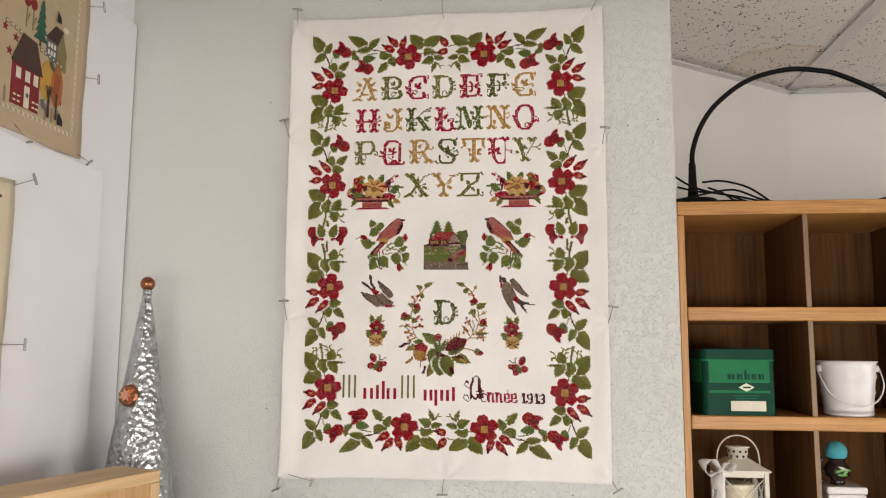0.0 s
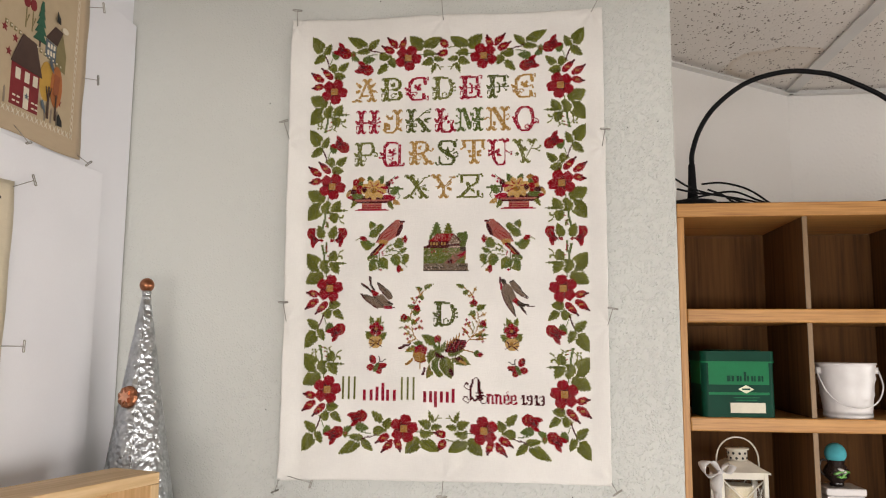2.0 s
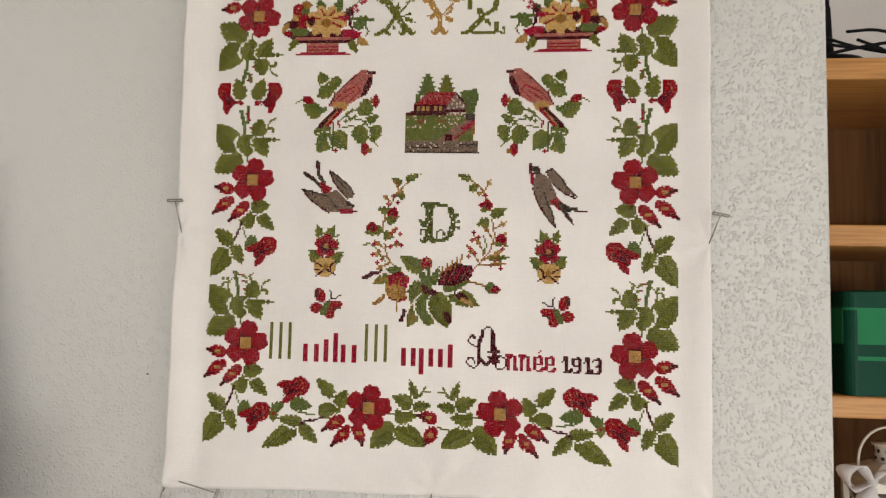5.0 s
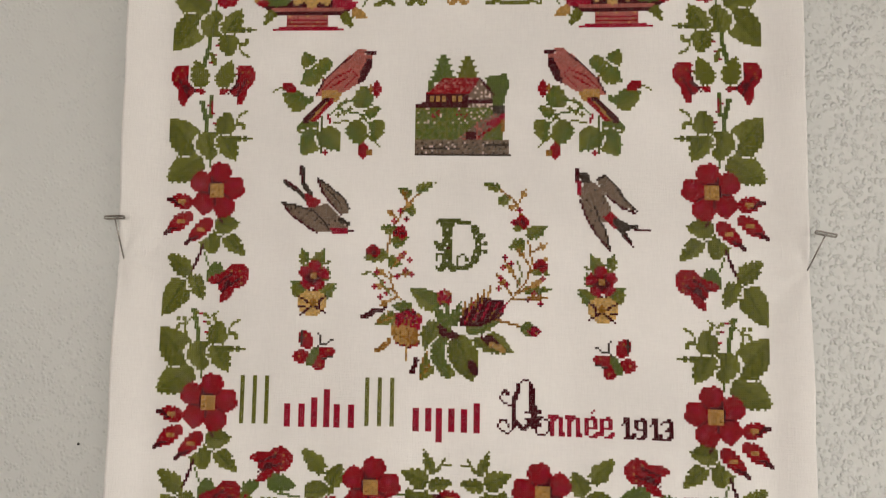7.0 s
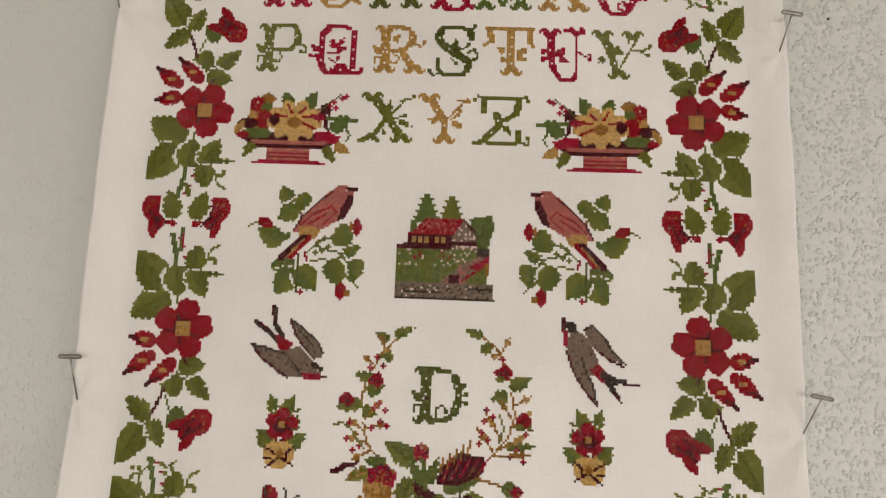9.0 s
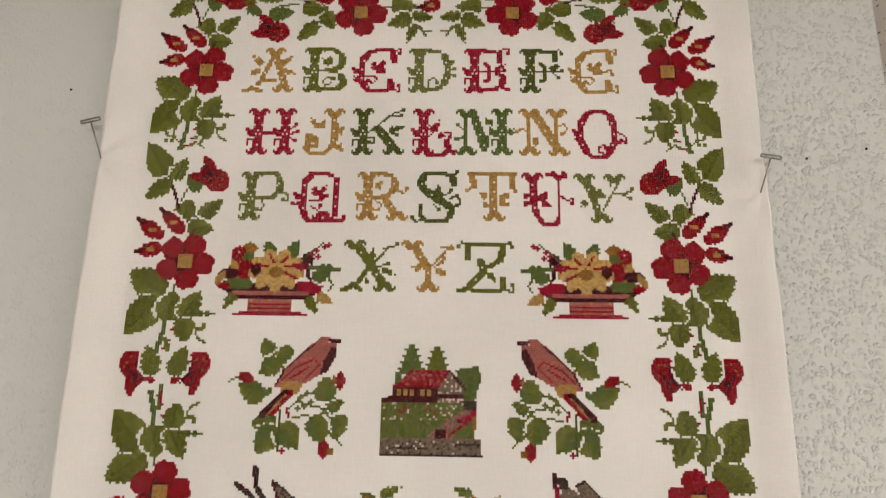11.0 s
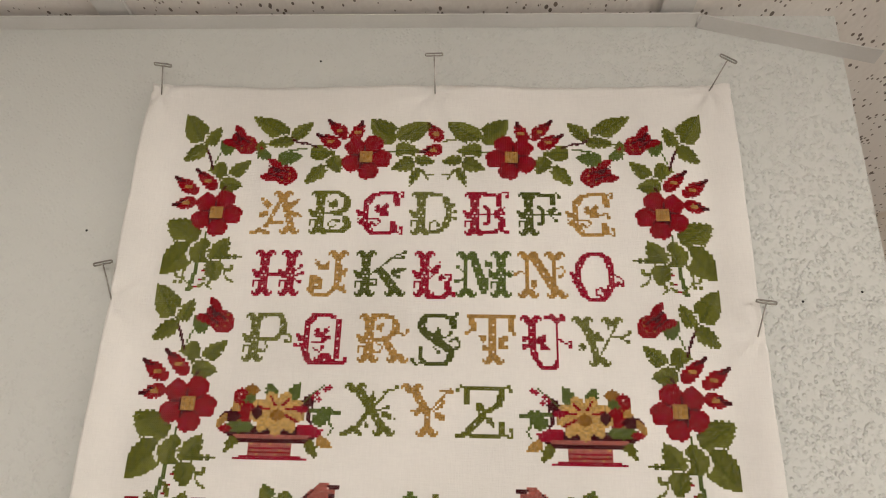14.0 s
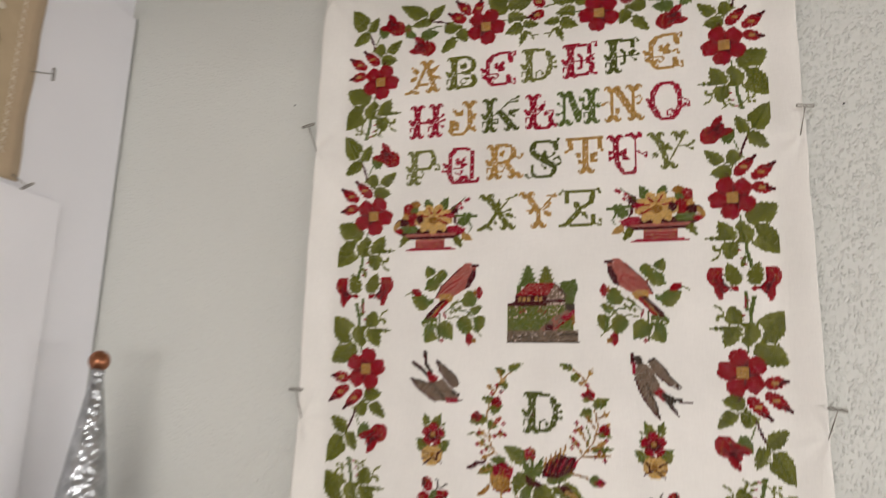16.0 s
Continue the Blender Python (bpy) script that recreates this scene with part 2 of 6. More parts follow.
def thing(name, label, category, group="", kind="", at=(0, 0, 0)):
    ob = new(name)
    ob.location = at
    ob.empty_display_size = 0.05
    bpy.context.view_layer.update()
    return tagged(ob, label, category, group, kind)


def under(ob, parent):
    """Keeps the place in the world while it becomes a part."""
    ob.parent = parent
    ob.matrix_parent_inverse = Matrix.Translation(-parent.location)
    return ob


def box_into(bm, x0, x1, y0, y1, z0, z1, bevel=0.0, m=None):
    vs = bmesh.ops.create_cube(bm, size=1)["verts"]
    for v in vs:
        v.co = Vector(((x0 + x1) / 2 + v.co.x * (x1 - x0), (y0 + y1) / 2 + v.co.y * (y1 - y0), (z0 + z1) / 2 + v.co.z * (z1 - z0)))
    if bevel:
        es = {e for v in vs for e in v.link_edges}
        vs = list({v for f in bmesh.ops.bevel(bm, geom=list(es), offset=bevel, segments=2, profile=0.5, affect="EDGES")["faces"] for v in f.verts} | {v for v in vs if v.is_valid})
    if m is not None:
        bmesh.ops.transform(bm, matrix=m, verts=vs)
    return vs


def box(x0, x1, y0, y1, z0, z1, bevel=0.0):
    bm = bmesh.new()
    box_into(bm, x0, x1, y0, y1, z0, z1, bevel)
    return bm


def prism(points, z0, z1):
    bm = bmesh.new()
    a = [bm.verts.new((x, y, z0)) for x, y in points]
    b = [bm.verts.new((x, y, z1)) for x, y in points]
    bm.faces.new(a[::-1])
    bm.faces.new(b)
    for i in range(len(a)):
        j = (i + 1) % len(a)
        bm.faces.new((a[i], a[j], b[j], b[i]))
    bmesh.ops.recalc_face_normals(bm, faces=bm.faces)
    return bm


def lathe(profile, at=(0, 0, 0), seg=40):
    """Turns (radius, height) pairs round the upright axis."""
    bm = bmesh.new()
    rings = []
    for r, z in profile:
        rings.append([bm.verts.new((at[0] + r * math.cos(2 * math.pi * i / seg), at[1] + r * math.sin(2 * math.pi * i / seg), at[2] + z)) for i in range(seg)])
    for a, b in zip(rings, rings[1:]):
        for i in range(seg):
            f = bm.faces.new((a[i], a[(i + 1) % seg], b[(i + 1) % seg], b[i]))
            f.smooth = True
    if profile[0][0] > 1e-6:
        bm.faces.new(rings[0][::-1])
    if profile[-1][0] > 1e-6:
        bm.faces.new(rings[-1])
    bmesh.ops.remove_doubles(bm, verts=bm.verts, dist=1e-6)
    bmesh.ops.recalc_face_normals(bm, faces=bm.faces)
    return bm


def smooth_path(pts, n=8):
    pts = [Vector(p) for p in pts]
    ext = [pts[0] * 2 - pts[1]] + pts + [pts[-1] * 2 - pts[-2]]
    out = []
    for i in range(1, len(ext) - 2):
        a, b, c, d = ext[i - 1:i + 3]
        for k in range(n):
            t = k / n
            out.append(0.5 * (2 * b + (c - a) * t + (2 * a - 5 * b + 4 * c - d) * t * t + (3 * b - a - 3 * c + d) * t ** 3))
    out.append(pts[-1])
    return out


def tube_into(bm, pts, r, seg=8, r_end=None):
    rings = []
    side = None
    for i, p in enumerate(pts):
        d = (pts[min(i + 1, len(pts) - 1)] - pts[max(i - 1, 0)]).normalized()
        if side is None:
            side = d.cross(Vector((0.31, 0.17, 0.93))).normalized()
        side = (side - d * side.dot(d)).normalized()
        up = d.cross(side)
        rr = r if r_end is None else r + (r_end - r) * i / (len(pts) - 1)
        rings.append([bm.verts.new(p + rr * (side * math.cos(2 * math.pi * k / seg) + up * math.sin(2 * math.pi * k / seg))) for k in range(seg)])
    for a, b in zip(rings, rings[1:]):
        for k in range(seg):
            bm.faces.new((a[k], a[(k + 1) % seg], b[(k + 1) % seg], b[k])).smooth = True
    bm.faces.new(rings[0][::-1])
    bm.faces.new(rings[-1])


def tube(pts, r, seg=8, r_end=None, n=8):
    bm = bmesh.new()
    tube_into(bm, smooth_path(pts, n), r, seg, r_end)
    bmesh.ops.recalc_face_normals(bm, faces=bm.faces)
    return bm


# ---- the room ----
LEFT, WALL, EDGE, CEIL = -0.79, 1.417, 0.2635, 2.4455
tagged(part("wall_main", prism([(LEFT - 0.1, WALL), (EDGE - 0.003, WALL), (EDGE, WALL + 0.003), (EDGE, 1.86), (LEFT - 0.1, 1.86)], 0, 2.55), M_WALL),
       "pale grey-green wall with orange-peel paint texture", "wall", kind="structure")
tagged(part("wall_recess_side", prism([(EDGE - 0.05, 1.835), (0.733, 2.22), (0.66, 2.32), (EDGE - 0.15, 1.87)], 0, 2.55), M_RECESS),
       "pale grey slanting wall of the recess behind the shelf", "wall", kind="structure")
tagged(part("wall_recess_back", box(0.72, 3.1, 2.22, 2.34, 0, 2.55), M_RECESS), "pale grey wall behind the oak shelf", "wall", kind="structure")
tagged(part("wall_left", box(LEFT - 0.12, LEFT - 0.012, -3.6, WALL + 0.05, 0, 2.55), M_WHITE), "smooth white painted side wall", "wall", kind="structure")


def holed_wall(name, along, at, thick, a0, a1, o0, o1, zs, label):
    """A wall with one window opening right through it."""
    bm = bmesh.new()
    for p0, p1, q0, q1 in ((a0, o0, 0, 2.55), (o1, a1, 0, 2.55), (o0, o1, 0, zs[0]), (o0, o1, zs[1], 2.55)):
        if along == "y":
            box_into(bm, at, at + thick, p0, p1, q0, q1)
        else:
            box_into(bm, p0, p1, at, at + thick, q0, q1)
    tagged(part(name, bm, M_WHITE), label, "wall", kind="structure")


holed_wall("wall_right", "y", 3.0, 0.12, -3.6, 2.3, -1.3, 1.5, (0.65, 1.75), "plain white wall with a wide window opening")
holed_wall("wall_back", "x", -3.6, 0.12, LEFT - 0.1, 3.1, -0.85 + 0.05, 2.05, (0.6, 1.8), "plain white wall with a shop window opening")
# added out of view: cuts the shopfront light off the top of the walls
tagged(part("header_light_block", box(LEFT - 0.01, 2.99, -0.62, -0.5, 1.96, 2.44), M_WHITE), "plain white wall over a wide opening", "wall", kind="structure")
tagged(part("floor", box(LEFT - 0.1, 3.1, -3.6, 2.3, -0.1, 0), M_FLOOR), "brown vinyl floor", "floor", kind="structure")


def ceiling():
    """Lay-in tiles and the white tee grid between them, in one mesh."""
    bm = bmesh.new()
    xs = [LEFT - 0.1, -0.52, 0.09, 0.742, 1.35, 1.96, 2.57, 3.1]
    ys = [-3.6 + 1.22 * k for k in range(5)] + [2.3]
    for i in range(len(xs) - 1):
        for j in range(len(ys) - 1):
            vs = box_into(bm, xs[i] + 0.004, xs[i + 1] - 0.004, ys[j] + 0.004, ys[j + 1] - 0.004, CEIL + 0.006, CEIL + 0.02)
    for f in bm.faces:
        f.material_index = 0
    n = len(bm.faces)
    for x in xs[1:-1]:
        box_into(bm, x - 0.017, x + 0.017, -3.6, 2.3, CEIL, CEIL + 0.005)
    for y in ys[1:-1]:
        box_into(bm, LEFT - 0.1, 3.1, y - 0.0125, y + 0.0125, CEIL + 0.0005, CEIL + 0.0055)
    bm.faces.ensure_lookup_table()
    for f in bm.faces[n:]:
        f.material_index = 1
    box_into(bm, LEFT - 0.1, 3.1, -3.6, 2.3, 2.5, 2.55)
    return part("ceiling", bm, [M_TILE, M_TBAR])


tagged(ceiling(), "suspended ceiling of pitted off-white fibre tiles", "ceiling", kind="structure")


def wall_angle(name, a, b, za, zb, out, label, tip=0.0):
    """An L of enamelled steel along a wall head, from a to b."""
    a, b = Vector((*a, za)), Vector((*b, zb))
    o = Vector((*out, 0)).normalized()
    bm = bmesh.new()
    for w, h0, h1 in ((0.022, 0.0, 0.0012), (0.0014, 0.0012, 0.02)):
        vs = [bm.verts.new(p + o * k + Vector((0, 0, q))) for p in (a, b) for k in (0.0004, w) for q in (h0, h1)]
        for f in ((0, 1, 3, 2), (4, 6, 7, 5), (0, 4, 5, 1), (2, 3, 7, 6), (0, 2, 6, 4), (1, 5, 7, 3)):
            bm.faces.new([vs[k] for k in f])
    bmesh.ops.recalc_face_normals(bm, faces=bm.faces)
    return tagged(part(name, bm, M_TBAR), label, "ceiling trim", kind="structure")


wall_angle("trim", (LEFT, WALL), (0.112, WALL), 2.4375, 2.4375, (0, -1), "pale grey steel ceiling angle along the wall")
wall_angle("trim", (0.114, WALL), (0.292, WALL), 2.4355, 2.389, (0, -1), "pale grey ceiling angle sagging at its cut end")
wall_angle("trim", (0.25, 1.865), (0.733, 2.22), 2.4355, 2.4355, (0.59, -0.8), "pale grey steel angle round the recess")
wall_angle("trim", (0.733, 2.22), (3.0, 2.22), 2.4355, 2.4355, (0, -1), "pale grey steel angle round the recess")
tagged(part("wall_panel", box(LEFT - 0.012, LEFT, -3.0, WALL - 0.005, 0.0, 2.362, 0.002), M_WHITE), "white panel covering the side wall", "wall panel", kind="structure")


# old nail holes in the paint
for hx, hz in ((-0.290, 2.394), (0.235, 2.137), (0.180, 2.127), (-0.507, 2.193), (-0.495, 1.602), (0.069, 1.459)):
    bm = bmesh.new()
    bmesh.ops.create_cone(bm, cap_ends=True, segments=9, radius1=0.0013, radius2=0.0010, depth=0.0008, matrix=pose(hx, WALL - 0.0003, hz, 90))
    part("nail_hole", bm, M_HOLE, bpy.data.objects["wall_main"])


# ---- the pinned cross-stitch sampler ----
PITCH, CX, TOP = 0.0018, -0.164, 2.327
X0, X1, Z0, Z1 = -0.4605, 0.1365, 1.481, 2.358
# point in the cloth and head of each pin: x, z, x, z
PINS = [(-0.453, 2.346, -0.449, 2.369), (-0.165, 2.349, -0.166, 2.381), (0.117, 2.352, 0.132, 2.375),
        (-0.462, 2.117, -0.469, 2.147), (0.132, 2.091, 0.136, 2.116), (-0.458, 1.767, -0.459, 1.800), (0.136, 1.762, 0.143, 1.789),
        (-0.463, 1.476, -0.463, 1.461), (-0.160, 1.482, -0.160, 1.460), (0.137, 1.486, 0.144, 1.474)]


def cloth_y(x, z):
    """How far the cloth stands off the wall: a soft rolled hem all round, faint folds, and creases that run out from the pins."""
    near = min((x - X0), (X1 - x))
    side = math.exp(-(near / 0.02) ** 2)
    low = math.exp(-((z - Z0) / 0.03) ** 2)
    knots = (Z0, 1.765, 2.104, Z1)
    lift = 0.0
    for a, b in zip(knots, knots[1:]):
        if a <= z <= b:
            lift = math.sin(math.pi * (z - a) / (b - a)) ** 0.7
    y = 0.0072 + (0.0015 + 0.0028 * lift) * side + 0.003 * low
    y += 0.006 * math.exp(-((x - X0) / 0.05) ** 2) * (0.4 + 0.6 * lift)
    y += 0.0013 * math.sin(x * 19 + 1.3 * math.sin(z * 7)) * math.sin(z * 11 + 0.8)
    y += 0.0008 * math.sin(x * 47 + 2.1 * math.sin(z * 13 + x * 9)) * math.sin(z * 29 + 1.7 * math.sin(x * 11))
    y += 0.0005 * math.sin(x * 118 + 0.9 * math.sin(z * 6)) * (0.5 + 0.5 * math.sin(z * 9 + x * 4))
    y -= 0.003 * math.exp(-((near - 0.034) / 0.014) ** 2) * (0.4 + 0.6 * lift)
    for k, (px, pz, _, _) in enumerate(PINS):
        dx, dz = x - px, z - pz
        d = math.hypot(dx, dz)
        if d < 0.2:
            y -= 0.0022 * math.exp(-(d / 0.012) ** 2)
            a = math.atan2(dz, dx) if px < CX else math.atan2(dz, -dx)
            y += 0.0019 * math.exp(-d / 0.045) * min(1.0, d / 0.012) * math.sin(6.5 * a + 1.7 * k)
    return WALL - max(y, 0.0015)


def hem(x, z):
    """Draws the outline out to a small point at each pin, and lets the lower left corner hang."""
    u, v = (x - X0) / (X1 - X0), (z - Z0) / (Z1 - Z0)
    dx = (0.5 - u) * 2
    pull = 0.0
    for px, pz, _, _ in PINS[3:7]:
        pull += 0.0016 * math.exp(-abs(z - pz) / 0.02) * (1 if (px < CX) == (u < 0.5) else 0)
    k = abs(dx) ** 12
    x2 = x - math.copysign(pull + 0.0008 * math.sin(z * 31), dx) * k
    x2 -= 0.004 * max(0.0, dx) * k * (math.exp(-((z - Z0) / 0.05) ** 2) + 0.5 * v)
    z2 = z + 0.0022 * math.sin(math.pi * 2 * u) ** 2 * (-(v ** 14) + (1 - v) ** 14)
    z2 -= 0.004 * max(0.0, dx) * (1 - v) ** 10
    return x2, z2


sampler = thing("cross_stitch_sampler", "ivory linen alphabet sampler with red rose border, pinned up", "sampler", at=(CX, WALL, Z0))


def cloth():
    bm = bmesh.new()
    nx, nz = 150, 220
    grid = []
    for j in range(nz + 1):
        row = []
        for i in range(nx + 1):
            # closer columns towards the hems
            u = 0.5 - 0.5 * math.cos(math.pi * (0.12 + 0.76 * i / nx))
            u = (u - 0.0351) / 0.9298
            u = min(1, max(0, u))
            x, z = X0 + (X1 - X0) * u, Z0 + (Z1 - Z0) * j / nz
            x2, z2 = hem(x, z)
            row.append(bm.verts.new((x2, cloth_y(x, z), z2)))
        grid.append(row)
    for j in range(nz):
        for i in range(nx):
            bm.faces.new((grid[j][i], grid[j][i + 1], grid[j + 1][i + 1], grid[j + 1][i])).smooth = True
    ob = under(part("cloth", bm, M_LINEN, None, "ivory evenweave linen with soft hems"), sampler)
    sol = ob.modifiers.new("thickness", "SOLIDIFY")
    sol.thickness, sol.offset = 0.0009, -1
    return ob


cloth()


PALER = {"g": "m", "f": "m", "k": "g"}


class Chart:
    """A counted chart: cells of thread colours, drawn with strokes, ovals and leaves; may be mirrored about its middle lines."""

    def __init__(self, ox=0, oy=0, sx=1, sy=1, width=0):
        self.cells, self.ox, self.oy, self.sx, self.sy, self.width = {}, ox, oy, sx, sy, width
        self.foot = 446

    def put(self, i, j, c):
        i, j = int(round(i)), int(round(j))
        if c is None:
            self.cells.pop((i, j), None)
        else:
            self.cells[(i, j)] = c

    def fill(self, c, pts, c2=None, every=3):
        xs, ys = [p[0] for p in pts], [p[1] for p in pts]
        for j in range(int(min(ys)), int(max(ys)) + 1):
            for i in range(int(min(xs)), int(max(xs)) + 1):
                inside = False
                for (ax, ay), (bx, by) in zip(pts, pts[1:] + pts[:1]):
                    if (ay > j) != (by > j) and i < (bx - ax) * (j - ay) / (by - ay) + ax:
                        inside = not inside
                if inside:
                    self.put(i, j, c2 if c2 and (i * 7 + j * 3 + (i * j) % 5) % every == 0 else c)

    def oval(self, c, x, y, rx, ry, deg=0):
        ca, sa = math.cos(radians(deg)), math.sin(radians(deg))
        R = int(max(rx, ry)) + 1
        for j in range(int(y) - R, int(y) + R + 2):
            for i in range(int(x) - R, int(x) + R + 2):
                a, b = (i - x) * ca + (j - y) * sa, -(i - x) * sa + (j - y) * ca
                if (a / rx) ** 2 + (b / ry) ** 2 <= 1.0:
                    self.put(i, j, c)

    def line(self, c, w, *pts):
        for (ax, ay), (bx, by) in zip(pts, pts[1:]):
            n = int(max(abs(bx - ax), abs(by - ay)) * 2) + 1
            for k in range(n + 1):
                x, y = ax + (bx - ax) * k / n, ay + (by - ay) * k / n
                if w <= 1:
                    self.put(x, y, c)
                else:
                    h = w / 2
                    for i in range(math.ceil(x - h), math.floor(x + h - 0.01) + 1):
                        for j in range(math.ceil(y - h), math.floor(y + h - 0.01) + 1):
                            self.put(i, j, c)

    def leaf(self, c, ax, ay, bx, by, w, vein=None, gap=True):
        """From the stalk at a to the tip at b; toothed edge, and a bare thread left round it."""
        fresh = []
        L = math.hypot(bx - ax, by - ay)
        dx, dy = (bx - ax) / L, (by - ay) / L
        R = int(L + w) + 1
        for j in range(int(min(ay, by) - w), int(max(ay, by) + w) + 1):
            for i in range(int(min(ax, bx) - w), int(max(ax, bx) + w) + 1):
                s, d = (i - ax) * dx + (j - ay) * dy, -(i - ax) * dy + (j - ay) * dx
                t = s / L
                if -0.03 <= t <= 1.02:
                    half = w * 0.52 * (math.sin(math.pi * min(1, max(0, t)) ** 0.72) ** 0.72) + (0.3 if int(s) % 3 else -0.35)
                    if abs(d) <= half:
                        tone = c
                        if vein and abs(d) < 0.5 and t < 0.85:
                            tone = vein
                        elif vein and d > 0.35 * half and int(s + abs(d)) % 4 == 0:
                            tone = vein
                        elif vein and d < -0.2 * half:
                            tone = PALER.get(c, c)
                        fresh.append((i, j, tone))
                    elif gap and abs(d) <= half + 1.2 and w > 5:
                        self.cells.pop((i, j), None)
        for i, j, tone in fresh:
            self.put(i, j, tone)

    def petal(self, c, x, y, a, b, deg):
        """A squarish oval."""
        ca, sa = math.cos(radians(deg)), math.sin(radians(deg))
        R = int(max(a, b)) + 2
        for j in range(int(y) - R, int(y) + R + 1):
            for i in range(int(x) - R, int(x) + R + 1):
                u, v = (i - x) * ca + (j - y) * sa, -(i - x) * sa + (j - y) * ca
                if abs(u / a) ** 3 + abs(v / b) ** 3 <= 1.0:
                    self.put(i, j, c)

    def rose(self, x, y, r, turn=0):
        """Five broad petals round a gold eye, darker towards the heart."""
        for k in range(5):
            a = radians(turn + 72 * k)
            self.petal("r", x + 0.60 * r * math.cos(a), y + 0.60 * r * math.sin(a), 0.42 * r, 0.40 * r, math.degrees(a))
        self.oval("r", x, y, 0.45 * r, 0.45 * r)
        for k in range(5):
            a = radians(turn + 36 + 72 * k)
            self.line("d", 1, (x, y), (x + 0.55 * r * math.cos(a), y + 0.55 * r * math.sin(a)))
            self.put(x + 0.95 * r * math.cos(a), y + 0.95 * r * math.sin(a), None)
            a = radians(turn + 12 + 72 * k)
            self.line("c", 2, (x + 0.55 * r * math.cos(a), y + 0.55 * r * math.sin(a)), (x + 0.8 * r * math.cos(a), y + 0.8 * r * math.sin(a)))
        e = 0.24 * r
        self.petal("d", x - 0.5, y + 0.8, e + 0.9, e + 0.6, 0)
        self.line("y", 2 * e, (x, y), (x, y))
        self.put(x - e + 1, y - e + 1, "o")
        self.put(x + 1, y, "o"), self.put(x - 1, y + 1, "o")

    def bud(self, ax, ay, bx, by):
        """Half-open bud, from its stalk at a to its dark tip at b."""
        self.leaf("r", ax, ay, bx, by, 7.4)
        mx, my = ax + (bx - ax) * 0.45, ay + (by - ay) * 0.45
        self.oval("y", mx, my, 2.0, 1.4)
        self.put(mx + 1, my, "o")
        self.line("d", 2, (ax + (bx - ax) * 0.9, ay + (by - ay) * 0.9), (bx, by))
        self.line("d", 1, (ax + (bx - ax) * 0.6, ay + (by - ay) * 0.6 - 2), (ax + (bx - ax) * 0.85, ay + (by - ay) * 0.85))

    def tulip(self, x, y, deg):
        """Side view of a rose: bell at (x, y), ragged petals pointing along deg."""
        ca, sa = math.cos(radians(deg)), math.sin(radians(deg))

        def at(u, v):
            return x + u * ca - v * sa, y + u * sa + v * ca
        self.oval("r", *at(-3, 0), 6.5, 6, deg)
        for v, l in ((-4, 9), (0, 7), (4.5, 9.5)):
            px, py = at(l * 0.55, v)
            self.oval("r", px, py, l * 0.6, 2.3, deg + v * 4)
        self.line("d", 1, at(-2, -2), at(7, -2.2))
        self.line("d", 1, at(-3, 2.2), at(8, 2))
        self.line("d", 2, at(2, 1), at(4, 1))
        for u, v in ((-5, 2), (-6, -1), (-2, -3), (-3, 4)):
            self.put(*at(u, v), "y")

    def horns(self, c, x, top):
        """The curled two-horned serif that ends every stem."""
        x = math.floor(x)
        rows = (".###...###.", "#####.#####", "#.#######.#", "..#######..", "...#####...")
        for k, row in enumerate(rows):
            y = k if top else 25 - k
            for n, ch in enumerate(row):
                if ch == "#":
                    self.put(x - 5 + n, y, c)

    def strokes(self, c, spec):
        """Letters: 'w:x,y x,y' strokes, 'l' leaves, 'S' a flared stem, 'T' and 'F' its horns alone, 'o' single gaps."""
        gaps = []
        for item in spec.split(";"):
            if item[0] == "S":
                x = int(item[1:])
                self.line(c, 4.9, (x, 4), (x, 21))
                self.horns(c, x, True)
                self.horns(c, x, False)
                self.leaf(c, x - 2, 15, x - 6, 11, 3)
                self.line(c, 1, (x - 2, 17), (x - 5, 17), (x - 5, 20))
                gaps += [(x, 5), (x + 2, 9), (x - 2, 9), (x, 12), (x - 1, 14), (x + 1, 14), (x - 2, 16), (x, 20)]
                continue
            if item[0] in "TF":
                self.horns(c, int(item[1:]), item[0] == "T")
                continue
            w, pts = item.split(":")
            pts = [tuple(float(v) for v in p.split(",")) for p in pts.split()]
            flat_bar = w == "2" and len(pts) == 2 and abs(pts[0][1] - pts[1][1]) <= 1 and 6 <= abs(pts[1][0] - pts[0][0]) <= 11
            if flat_bar and (pts[0][1] <= 3 or pts[0][1] >= 22):
                self.horns(c, (pts[0][0] + pts[1][0]) / 2, pts[0][1] <= 3)
            elif w == "o":
                gaps += pts
            elif w == "l":
                self.leaf(c, *pts[0], *pts[1], 3.0)
            else:
                self.line(c, min(3.0, float(w)), *pts)
                if w == "1":
                    self.line(c, 2, pts[-1], pts[-1])
        for i, j in gaps:
            self.put(i, j, None)

    def speckle(self, c, x0, y0, x1, y1, every, seed, only=None):
        rnd = random.Random(seed)
        for j in range(y0, y1):
            for i in range(x0, x1):
                if rnd.random() < 1 / every and (only is None or self.cells.get((i, j)) in only):
                    self.put(i, j, c)

